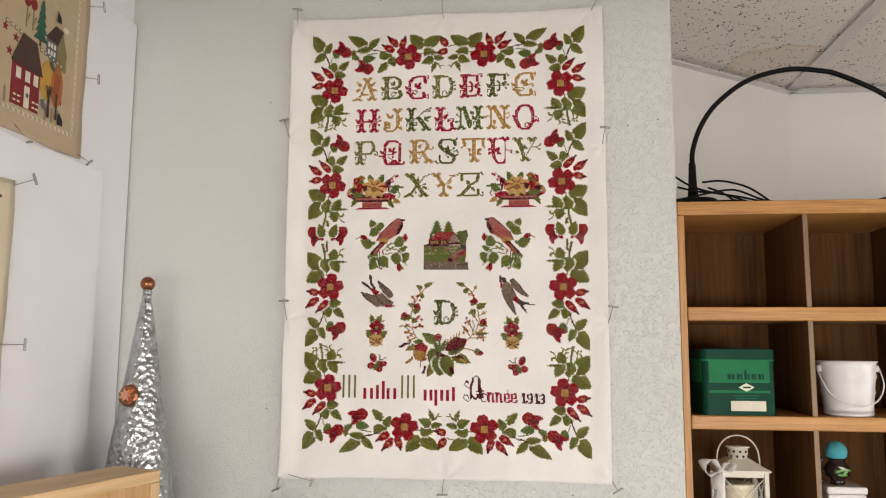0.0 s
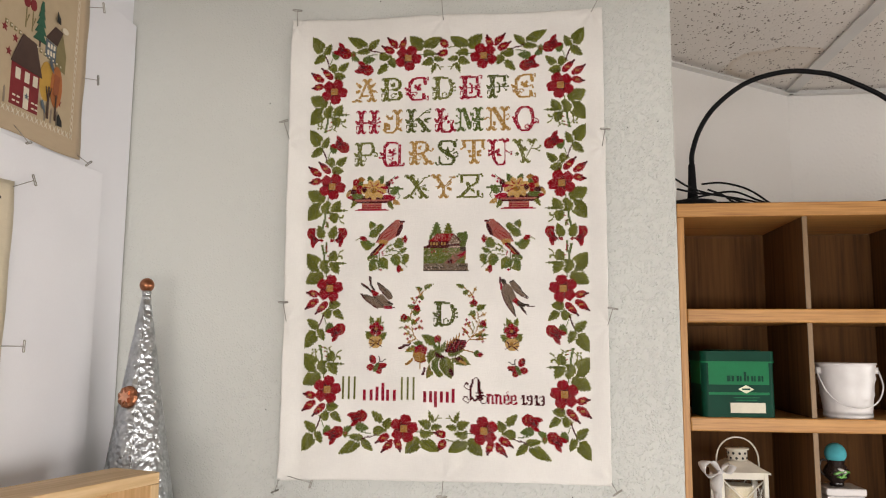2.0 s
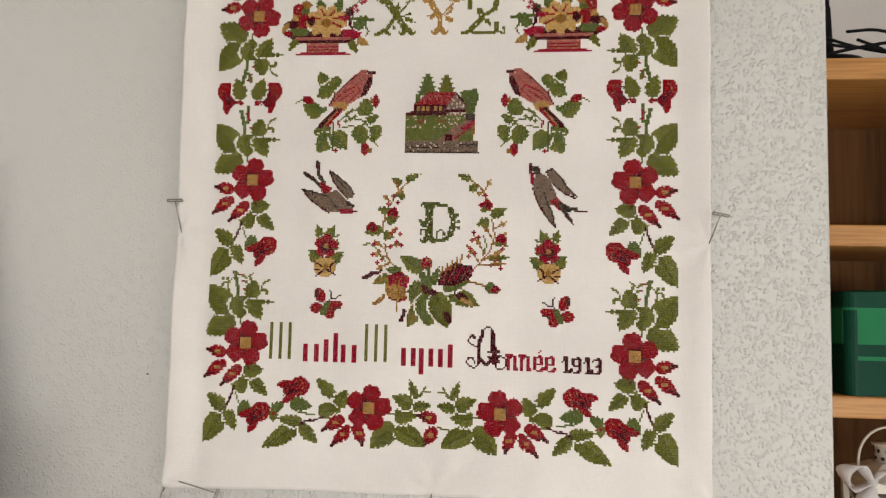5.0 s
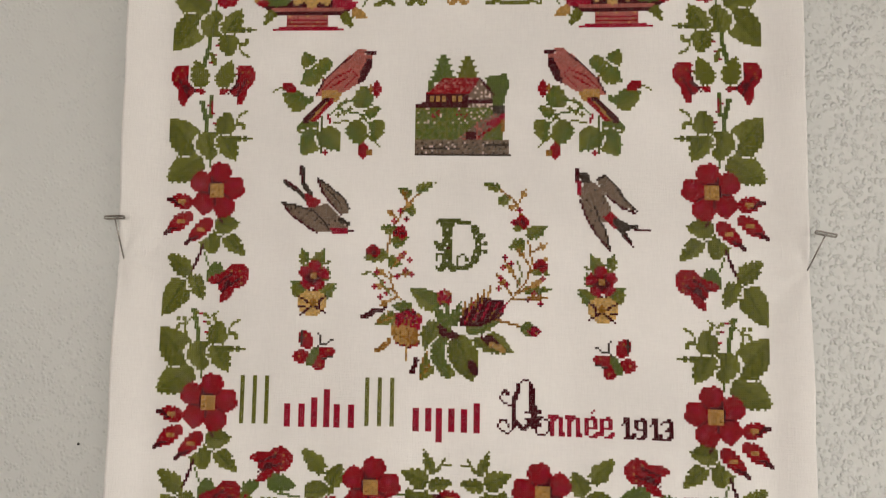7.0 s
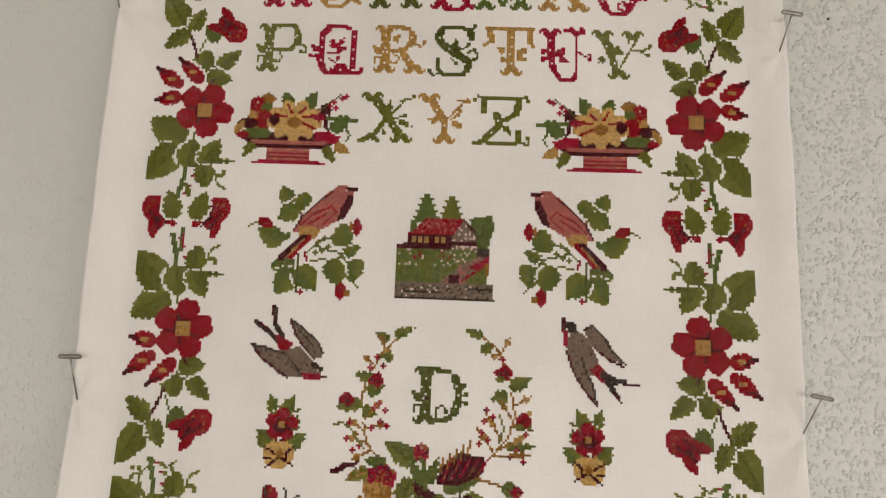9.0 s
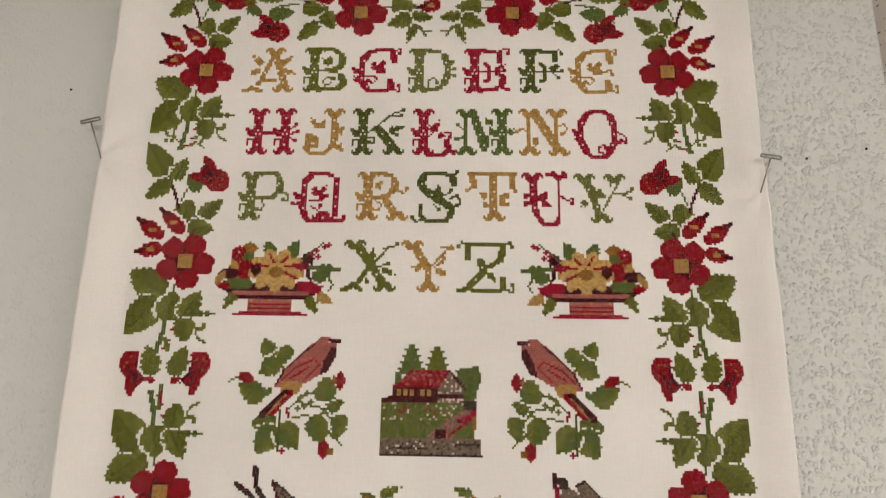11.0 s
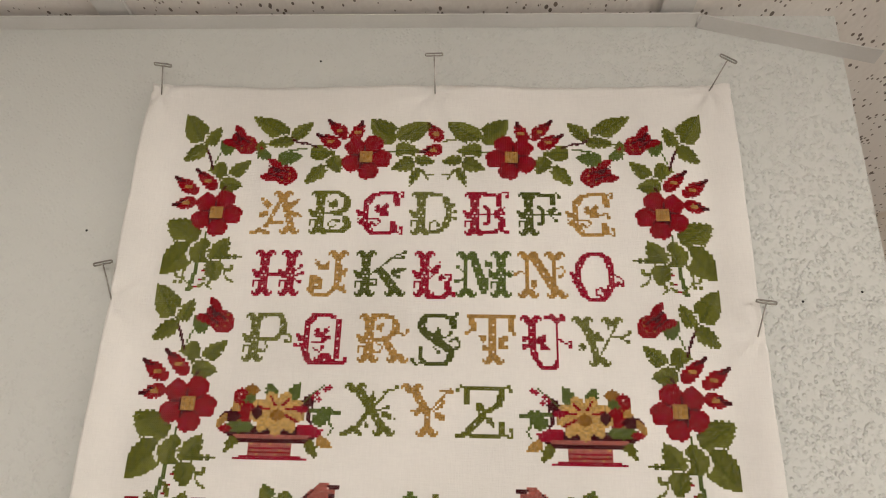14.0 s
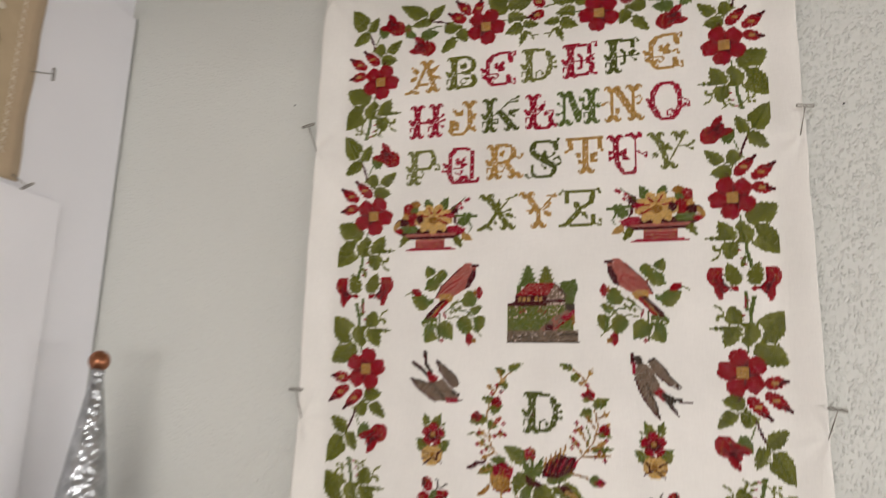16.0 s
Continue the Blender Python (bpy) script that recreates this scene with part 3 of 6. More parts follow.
    def sew(self, name, label=""):
        """Every cell becomes one raised stitch lying on the cloth."""
        verts, faces, mats, slots = [], [], [], sorted(set(self.cells.values()))
        rnd = random.Random(len(self.cells))
        for (i, j), c in sorted(self.cells.items()):
            if self.width:
                i = self.width - i
            u, v = i + self.ox, self.oy + j
            if self.sx < 0:
                u = 5 - u
            if self.sy < 0:
                v = self.foot - v
            v += 2.2 * max(0.0, u / 125) * max(0.0, (v - 222) / 160)  # the linen hangs a little out of square
            x, z = CX + u * PITCH, TOP - v * PITCH
            h = PITCH * 0.51
            y = cloth_y(x, z) - 0.0003
            k = len(verts)
            q = rnd.uniform(-0.00003, 0.00003)
            # the two crossed legs fill the corners and leave a little linen between
            for a, b in ((-1, -1), (0, -0.92), (1, -1), (0.92, 0), (1, 1), (0, 0.92), (-1, 1), (-0.92, 0)):
                verts.append((x + a * h + q, y + (0.0 if a * b else 0.0002), z + b * h - q))
            verts.append((x + q, y - 0.0010, z + q))
            faces += [(k + n, k + (n + 1) % 8, k + 8) for n in range(8)]
            mats += [slots.index(c)] * 8
        me = bpy.data.meshes.new(name)
        me.from_pydata(verts, [], faces)
        for c in slots:
            me.materials.append(THREADS[c])
        me.polygons.foreach_set("material_index", mats)
        ob = new(name, me)
        if label:
            ob["label"] = label
        return under(ob, sampler)


GLYPHS = {
    "A": "T15;3:15,4 21,21;2:14,5 11,12 7,21;2:0,25 4,23 9,25;F20;2:10,18 16,19;l:9,10 3,4;l:8,12 2,15;l:18,10 24,5;l:18,12 26,15;o:15,7 17,13 19,17 20,20 10,14",
    "B": "S7;2:7,1 13,1 17,1 20,3;3:21,4 22,8 20,11;2:18,12 14,13;1:10,13 15,13;2:15,13 19,14;3:21,16 23,20 20,23;2:8,24 14,24 19,24;1:16,20 13,22 12,19 14,17 18,18;l:12,10 16,5;1:11,6 16,9",
    "C": "2:9,2 13,0.6 20,0.6 22,2;3:8,3 5.5,6 5.2,13 4.5,18 8,23;2:8,24 12,25 18,25 20,23;3:21,3 22,7;1:22,1 25,0 25,3;3:20,19 21,23;1:22,24 25,25 25,22;l:12,13 11,7;l:13,12 17,7;l:12,13 18,13;1:7,16 12,16 13,18 11,20 9,19;l:4,14 0,11;l:4,19 1,16;o:6,7 5,12 5,17 8,22",
    "D": "S6;2:6,1 12,1 17,2;3:19,4 21,9 21,15 19,20;2:8,24 13,24 18,22;1:11,22 11,18 14,17 16,20;1:20,12 24,8;1:20,13 25,12;1:21,14 25,16;o:20,8 20,17 21,12",
    "E": "S6;2:6,1 12,1 17,2;3:19,3 19,7;1:18,2 21,0 24,0 24,3;2:7,24 13,24 18,23;3:20,21 21,17;1:20,23 24,24;2:12,9 14,11 14,17 12,19;1:8,13 22,13;l:16,13 22,9;l:16,13 22,17",
    "F": "S6;2:6,1 12,1 17,2;3:19,2 19,6;1:18,2 21,0 23,3;1:8,13 23,13;2:12,9 14,11 14,17 12,19;l:16,13 21,9;1:17,13 21,17",
    "G": "2:9,2 13,0.6 20,0.6 22,2;3:8,3 5.5,6 5.2,13 4.5,18 8,23;2:8,24 12,25 18,25 20,23;3:21,3 22,7;1:22,1 25,0 25,3;3:20,19 21,23;1:22,24 25,25 25,22;l:12,13 11,7;l:13,12 17,7;l:12,13 18,13;1:7,16 12,16 13,18 11,20 9,19;l:4,14 0,11;l:4,19 1,16;o:6,7 5,12 5,17 8,22;1:18,13 22,12 23,15",
    "H": "S7;S21;1:8,13 20,13;1:8,14 20,14;1:22,12 27,9;1:22,14 28,13;1:22,15 27,18",
    "J": "T15;3:15,3 15,20;3:16,9 16,16;2:14,21 10,25 4,25 1,22;3:2,21 2,15 6,17;2:7,17 7,20 4,21;l:7,11 3,5;l:8,11 10,6;l:17,14 20,10;l:17,19 20,23;o:15,6 15,12 15,17",
    "K": "S6;1:9,13 14,9 22,2 27,1;1:19,4 26,4;3:13,11 22,22;3:14,11 23,22;F22;l:19,12 27,10;1:20,13 24,15;1:9,16 12,16 12,19 10,19;o:16,14 20,19",
    "L": "S6;2:8,25 15,26 18,24;3:18,18 19,23;1:20,24 22,23 22,25;l:11,13 14,6;1:8,16 12,12;l:12,12 9,9;l:13,14 17,15;1:17,13 20,13 20,16",
    "M": "T5;F5;2:5,4 5,22;3:8,2 14,22;3:9,4 15,20;1:15,22 18,7;l:17,9 15,5;S23;1:4,12 1,9;1:4,15 0,17;l:26,14 29,11;o:10,8 12,14 14,20",
    "N": "T6;F6;2:6,4 6,21;3:8,2 20,22;3:9,2 21,22;2:20,4 20,17;T20;F21;1:6,12 1,11 0,13;1:21,9 24,8 25,11 23,14;l:9,15 9,20;o:11,7 14,12 17,17",
    "O": "3:7,3 4.5,7 4.5,18 7,23;2:8,2 10,0.6 16,0.6 18,2;3:19,3 21,8 21,18 18,23;2:8,24 10,26 16,26 18,24;l:4,14 0,11;l:4,17 1,14;1:22,12 25,13 27,15 27,18 25,17;1:22,16 24,18;1:17,24 13,23 13,20 16,19 17,21;o:5,7 4,14 5,19 20,7 21,13 20,19",
    "P": "S8;2:10,1 15,0.6 20,0.6 22,2;3:22,4 23,7 22,10;2:21,12 18,14 12,14;1:23,10 27,12 27,15 25,15;1:13,14 15,17 14,20 12,20;o:22,6",
    "Q": "3:8,2 5,5 4.5,18 6,23;2:8,1 11,0.6 16,0.6 19,2;3:21,4 21,22;2:22,5 22,22;2:6,24 9,26 20,26;2:20,26 24,26 26,24;2:12,23 19,22;l:11,13 10,7;l:12,13 16,7;l:12,14 18,12;1:8,15 14,15;1:9,18 12,20 14,18;l:4,14 0,11;1:4,16 0,17;o:5,7 5,12 5,19 21,6 21,13 21,18",
    "R": "S8;2:10,1 15,0.6 20,2;3:21,4 22,7 20,10;2:19,12 12,14;3:17,15 22,22;F23;1:22,9 26,11 28,9;l:12,9 15,5;1:12,15 15,17 14,20 11,20;o:21,6 20,18",
    "S": "2:6,1 9,0.6 15,0.6 18,2;3:5,2 3,6 6,10;3:6,10 14,16;3:7,10 15,16;3:15,16 19,19 18,23;2:17,25 13,26 8,26;2:7,26 4,23 4,18;1:4,25 1,26 0,24;3:19,2 20,6;1:20,1 22,0;l:13,14 12,7;1:14,13 19,10;1:18,14 22,12 23,16 22,18;1:10,17 13,20;o:4,6 9,12 17,20",
    "T": "2:1,1 24,1;3:2,2 3,7;1:2,7 0,10;3:22,2 22,7;1:22,8 24,10;3:13,2 13,22;3:12,2 12,22;F13;l:10,13 6,11;l:10,16 7,18;l:15,14 21,11;l:15,15 21,17;o:13,5 13,10 12,14 13,19",
    "U": "T5;3:5,3 5,14;3:5,14 7,21;3:6,4 6,14;2:8,23 10,26 16,27 18,24;1:18,3 18,24;2:13,1 16,0 18,3;2:18,3 21,0 22,2;l:3,13 0,11;l:3,17 1,14;l:8,14 12,10;l:9,15 14,17;1:8,14 12,13;1:18,11 22,14 25,13 25,16;o:5,6 5,11 6,18",
    "V": "T7;3:7,3 11,12;3:8,4 12,12;3:11,12 14,22;F15;1:15,20 22,8 25,2;2:19,1 26,2;1:20,6 20,1;l:16,13 14,7;1:17,12 12,8;1:21,10 27,10 31,8;1:25,10 30,13;l:8,14 5,17;o:9,8 13,17",
    "X": "T5;3:6,3 20,22;3:7,3 19,21;F20;1:22,3 13,13;2:12,14 6,22;1:19,4 26,2;2:0,25 5,22 9,25;l:13,12 14,4;1:15,13 22,12;l:18,14 25,17;1:10,18 12,21;o:8,6 16,17",
    "Y": "T4;3:5,3 12,14;1:23,2 13,13;1:18,3 24,4;3:12,13 12,22;F12;l:9,14 4,13;1:15,13 20,9;l:15,14 21,17;1:16,12 19,11;o:8,8 12,16",
    "Z": "2:4,2 21,2;1:4,2 1,0 0,3;3:4,3 4,8;3:21,3 20,9;1:21,2 25,0 26,3;2:20,9 14,13;3:10,10 12,15;3:12,15 5,22;2:0,25 5,23;2:6,24 12,25 20,25;3:21,19 21,23;1:22,24 26,25 26,22;l:14,15 17,20;o:11,13 8,19",
}
ROWS_OF_LETTERS = [
    (52, "A-97y B-68g C-41c D-12h E17c F46k G72y"),
    (87, "H-95c J-64y K-40k L-9c M14f N45y O73c"),
    (122, "P-97h Q-67c R-38y S-7k T20y U47c V71h"),
    (158, "X-40g Y-11y Z16g"),
]
WORDS = {"h": "pale green", "g": "moss green", "k": "dark green", "f": "fresh green", "c": "crimson", "y": "gold"}


def letters():
    for top, row in ROWS_OF_LETTERS:
        for item in row.split():
            ch = Chart(int(item[1:-1]), top)
            ch.strokes(item[-1], GLYPHS[item[0]])
            ch.sew("stitched_letter", WORDS[item[-1]] + " floral capital letter " + item[0])
    ch = Chart(-9, 291)
    ch.strokes("k", GLYPHS["D"])
    ch.put(7, 14, "d"), ch.put(6, 14, "d")
    ch.sew("stitched_letter", "green monogram letter D inside the wreath")


letters()


def rose_unit(sx, sy, shift):
    """One length of the side border: leaves, a rose in side view, buds and an open rose."""
    ch = Chart(0, shift, sx, sy)
    for a, b, c, d, w in ((-131, 22, -143, 3, 13), (-128, 23, -123, 11, 8), (-129, 23, -141, 33, 9), (-122, 48, -119, 33, 13), (-114, 43, -103, 33, 8), (-119, 47, -106, 49, 9),
                          (-126, 82, -144, 70, 15), (-129, 84, -143, 101, 16), (-123, 95, -122, 80, 14), (-117, 94, -109, 80, 10), (-115, 91, -100, 91, 3), (-116, 93, -114, 105, 10)):
        ch.leaf("g", a, b, c, d, w * 0.97, "k")
    ch.line("f", 2, (-124, 96), (-126, 106), (-127, 110))
    ch.line("g", 1, (-130, 21), (-129, 24))
    ch.line("f", 1, (-121, 28), (-123, 34))
    ch.leaf("f", -121, 26, -113, 22, 10)
    ch.line("d", 1, (-129, 25), (-127, 28), (-127, 31), (-125, 34), (-124, 38))
    ch.line("d", 1, (-128, 27), (-126, 31), (-125, 35))
    if shift == 0:
        ch.line("m", 1, (-126, 108), (-130, 104), (-132, 97))
        ch.line("m", 1, (-130, 104), (-135, 102))
        ch.line("m", 1, (-126, 109), (-119, 106), (-115, 109))
        for p in ((-133, 98), (-130, 99), (-134, 102), (-131, 106), (-134, 106), (-119, 104), (-116, 106), (-121, 108)):
            ch.line("m", 2, p, p)
    ch.line("m", 1, (-110, 96), (-108, 103), (-104, 105))
    ch.line("m", 2, (-107, 99), (-105, 97))
    for p in ((-121, 99), (-122, 104), (-124, 108)):
        ch.put(*p, "c"), ch.put(p[0] + 1, p[1], "r")
    ch.tulip(-109, 21, 215)
    ch.bud(-120, 51, -132, 39)
    ch.bud(-130, 54, -143, 44)
    ch.bud(-130, 58, -142, 61)
    ch.line("f", 1, (-122, 80), (-121, 74))
    ch.line("d", 1, (-117, 53), (-115, 49))
    ch.rose(-118, 65, 13.8, 80)
    ch.sew("stitched_rose", "red roses with moss green leaves and buds")


def border():
    for sx in (1, -1):
        for sy in (1, -1):
            rose_unit(sx, sy, 0)
            rose_unit(sx, sy, 104)
            # the half of the top or bottom band
            ch = Chart(0, 0, sx, sy)
            ch.foot = 449
            for a, b, c, d, w in ((-82, 18, -104, 4, 11), (-79, 20, -95, 22, 7), (-81, 18, -70, 8, 8), (-70, 27, -55, 28, 10), (-60, 36, -71, 47, 8), (-58, 30, -52, 40, 9),
                                  (-22, 21, -36, 6, 14), (-21, 19, -2, 8, 12), (-22, 26, -8, 26, 10), (-10, 32, -23, 38, 9), (-8, 36, -13, 48, 5), (-11, 31, 1, 33, 6)):
                ch.leaf("g", a, b, c, d, w * 0.97, "k")
            ch.leaf("f", -88, 32, -74, 30, 8)
            ch.leaf("f", -100, 27, -91, 31, 6)
            ch.oval("g", -98, 24, 3, 4)
            ch.put(-98, 24, "c"), ch.put(-97, 25, "c"), ch.put(-98, 25, "r")
            ch.line("d", 1, (-81, 18), (-77, 21), (-73, 21), (-66, 24))
            ch.line("d", 1, (-80, 20), (-74, 22))
            ch.line("f", 1, (-82, 26), (-72, 25))
            ch.line("f", 1, (-30, 27), (-21, 27))
            ch.line("h", 1, (-12, 39), (-8, 38), (-4, 41), (0, 41))
            ch.line("h", 1, (-6, 38), (-3, 44))
            ch.tulip(-85, 41, 200)
            ch.bud(-49, 19, -60, 7)
            ch.bud(-46, 20, -41, 8)
            ch.bud(-53, 24, -66, 16)
            ch.line("f", 1, (-47, 20), (-43, 24))
            ch.rose(-38, 30, 13.8, 80)
            ch.sew("stitched_rose", "red roses with moss green leaves and buds")
        # the pair of drooping roses halfway down
        ch = Chart(0, 0, sx, 1)
        ch.tulip(-136, 222, 60)
        ch.tulip(-108, 222, 120)
        ch.leaf("g", -127, 225, -131, 211, 9)
        ch.leaf("g", -118, 225, -113, 211, 9)
        ch.line("g", 2, (-123, 208), (-121, 213))
        ch.line("f", 2, (-122, 230), (-123, 240))
        ch.line("r", 1, (-122, 232), (-122, 238))
        ch.sew("stitched_rose", "pair of drooping red roses")
    for sy in (1, -1):
        ch = Chart(0, 0, 1, sy)
        ch.foot = 449
        ch.bud(4, 20, -3, 9)
        ch.bud(5, 24, -7, 27)
        ch.line("g", 1, (5, 20), (14, 18))
        ch.sew("stitched_bud", "pair of red and gold buds")


border()


def vase(ox, mirrored):
    ch = Chart(ox, 158, width=61 if mirrored else 0)
    ch.fill("d", [(2, 22), (53, 21), (51, 26), (45, 29), (7, 27)])
    ch.fill("c", [(40, 21), (53, 21), (51, 26), (40, 27)])
    ch.fill("p", [(9, 26), (46, 26), (46, 28), (9, 28)])
    ch.fill("d", [(9, 28), (46, 28), (46, 30), (9, 30)])
    ch.fill("p", [(17, 30), (38, 30), (38, 37), (17, 37)], "l", 9)
    ch.line("c", 1, (17, 32), (37, 32))
    ch.line("r", 1, (17, 34), (37, 34))
    ch.line("c", 1, (10, 37), (45, 37))
    ch.line("c", 1, (13, 36), (42, 36))
    ch.leaf("f", 27, 9, 23, 0, 6)
    ch.leaf("f", 34, 9, 39, 0, 6)
    ch.oval("o", 15, 4, 4, 3)
    ch.oval("y", 10, 13, 4, 6)
    ch.oval("r", 10, 7, 3.6, 4)
    ch.put(10, 6, "w"), ch.put(9, 8, "p")
    ch.oval("f", 15, 9, 3, 3)
    ch.oval("r", 14, 15, 4, 5)
    ch.oval("d", 6, 17, 5, 3)
    ch.oval("f", 11, 22, 7, 3)
    ch.oval("y", 2, 19, 2, 4, 40)
    ch.oval("r", 4, 23, 3, 2)
    for k in range(9):
        a = radians(40 * k + 10)
        ch.oval("l", 29 + 8.5 * math.cos(a), 15 + 6 * math.sin(a), 5.2, 3.4, math.degrees(a))
    ch.oval("l", 29, 15, 9, 6)
    for k in (200, 250, 300, 340, 30):
        a = radians(k)
        ch.line("r", 1, (29 + 4 * math.cos(a), 14 + 3 * math.sin(a)), (29 + 11 * math.cos(a), 15 + 8 * math.sin(a)))
    ch.oval("o", 29, 16, 3.5, 3)
    ch.oval("d", 19, 15, 2.5, 3)
    ch.oval("d", 44, 9, 3, 3)
    ch.oval("c", 41, 13, 3, 2)
    ch.oval("d", 46, 16, 2.5, 4)
    ch.line("f", 1, (42, 9), (51, 1))
    for p in ((48, 5), (52, 3), (54, 2), (46, 7), (49, 8)):
        ch.oval("c", *p, 1.2, 1.1)
    ch.leaf("f", 47, 20, 57, 12, 7)
    ch.line("f", 2, (46, 14), (52, 13), (60, 15))
    ch.line("f", 1, (54, 18), (57, 22), (55, 25))
    ch.leaf("y", 49, 27, 57, 31, 5)
    ch.leaf("g", 45, 28, 50, 36, 5)
    ch.leaf("g", 10, 27, 5, 34, 5)
    ch.sew("stitched_vase", "pink footed bowl of gold and red flowers")


def perched_bird(ox, oy, mirrored):
    ch = Chart(ox, oy, width=55 if mirrored else 0)
    for a, b, c, d, w in ((19, 9, 15, 1, 8), (22, 11, 29, 4, 7), (23, 11, 14, 17, 9), (17, 29, 5, 22, 10), (24, 39, 12, 40, 9), (24, 41, 15, 53, 11), (25, 40, 34, 51, 11),
                          (48, 45, 46, 32, 8), (52, 35, 52, 46, 9), (46, 32, 54, 30, 7), (40, 36, 46, 49, 10), (45, 30, 46, 18, 10)):
        ch.leaf("f", a, b, c, d, w, "g")
    ch.line("g", 1, (22, 9), (25, 15))
    ch.line("g", 1, (0, 21), (3, 19), (6, 20))
    ch.line("f", 2, (17, 27), (20, 25))
    ch.line("f", 1, (29, 33), (35, 27), (44, 25))
    ch.line("g", 1, (31, 37), (38, 36), (44, 40), (54, 49))
    ch.line("f", 1, (33, 30), (41, 32), (46, 33))
    ch.line("k", 1, (25, 34), (25, 52))
    for p in ((34, 28), (37, 26), (39, 30), (36, 32), (42, 28), (33, 33)):
        ch.oval("h", *p, 1.3, 1.2)
    ch.oval("r", 8, 19, 4, 2.3, 25)
    ch.oval("r", 52, 20, 2.3, 4)
    ch.oval("o", 49, 20, 1, 2)
    ch.oval("r", 46, 51, 2.6, 4)
    ch.oval("o", 49, 52, 1.4, 1.6)
    ch.oval("r", 27, 52, 1.4, 1.2)
    ch.line("r", 1, (28, 33), (29, 37))
    ch.fill("p", [(42, 0), (47, 0), (50, 3), (49, 7), (45, 16), (40, 19), (35, 22), (28, 24), (21, 24), (25, 15), (33, 8), (38, 3)])
    ch.fill("d", [(47, 5), (50, 4), (50, 8), (46, 16), (42, 18), (44, 11)])
    ch.line("d", 2, (47, 2), (51, 2))
    ch.line("d", 1, (22, 22), (26, 15), (33, 8), (39, 3))
    ch.line("r", 1, (25, 20), (30, 15), (39, 10), (42, 13), (36, 19))
    ch.line("r", 1, (29, 19), (37, 14))
    ch.fill("y", [(25, 21), (30, 20), (35, 22), (33, 26), (25, 27)])
    ch.line("d", 3, (27, 26), (22, 31), (17, 36))
    ch.line("r", 2, (30, 26), (25, 31), (21, 36))
    ch.line("y", 1, (27, 27), (19, 36))
    ch.put(46, 2, "w")
    ch.sew("stitched_bird", "pink bird on a leafy branch")


def cottage():
    ch = Chart(-19, 209)
    for x, top, h in ((13, 0, 14), (25, 1, 13)):
        for j in range(h):
            w = 1 + (j * 0.32) + (1 if j % 3 == 2 else 0)
            ch.line("f" if x == 13 else "g", 1, (x - w, top + j), (x + w, top + j))
    ch.line("f", 3, (7, 14), (7, 18))
    ch.fill("f", [(34, 12), (37, 10), (40, 11), (44, 9), (46, 15), (44, 21), (42, 28), (37, 28), (36, 18)], "k", 4)
    ch.fill("f", [(0, 27), (43, 27), (43, 44), (0, 44)], "g", 3)
    ch.speckle("w", 0, 27, 43, 36, 9, 3)
    ch.speckle("h", 0, 27, 43, 44, 6, 4)
    ch.speckle("c", 5, 28, 26, 32, 12, 5)
    ch.fill("d", [(5, 19), (27, 19), (27, 27), (0, 27), (0, 25), (5, 23)])
    for x in (8, 11, 14, 19, 22):
        ch.line("y", 2, (x, 22), (x, 23))
    ch.fill("r", [(14, 11), (32, 12), (26, 20), (5, 19)])
    ch.speckle("p", 8, 12, 30, 19, 3.2, 6, ("r",))
    ch.fill("b", [(31, 12), (38, 20), (37, 27), (26, 27), (26, 20)])
    ch.speckle("w", 26, 15, 38, 27, 4, 7, ("b",))
    ch.line("d", 1, (31, 12), (38, 20))
    ch.line("d", 2, (26, 24), (37, 24))
    ch.fill("n", [(38, 26), (44, 26), (43, 30), (37, 30)])
    ch.fill("b", [(18, 44), (30, 34), (40, 29), (43, 31), (34, 40), (32, 44)], "p", 3)
    ch.line("c", 2, (43, 31), (36, 35))
    ch.line("r", 1, (41, 34), (31, 41))
    ch.fill("d", [(25, 39), (30, 39), (30, 44), (25, 44)])
    ch.line("o", 2, (43, 34), (43, 38))
    ch.fill("b", [(0, 43), (46, 43), (46, 51), (0, 51)], "n", 5)
    ch.line("n", 1, (0, 50), (46, 50))
    ch.line("n", 1, (4, 47), (20, 47))
    ch.line("n", 1, (33, 45), (44, 45))
    ch.speckle("w", 0, 44, 46, 50, 14, 8)
    ch.sew("stitched_cottage", "red-roofed cottage with green garden and grey path")


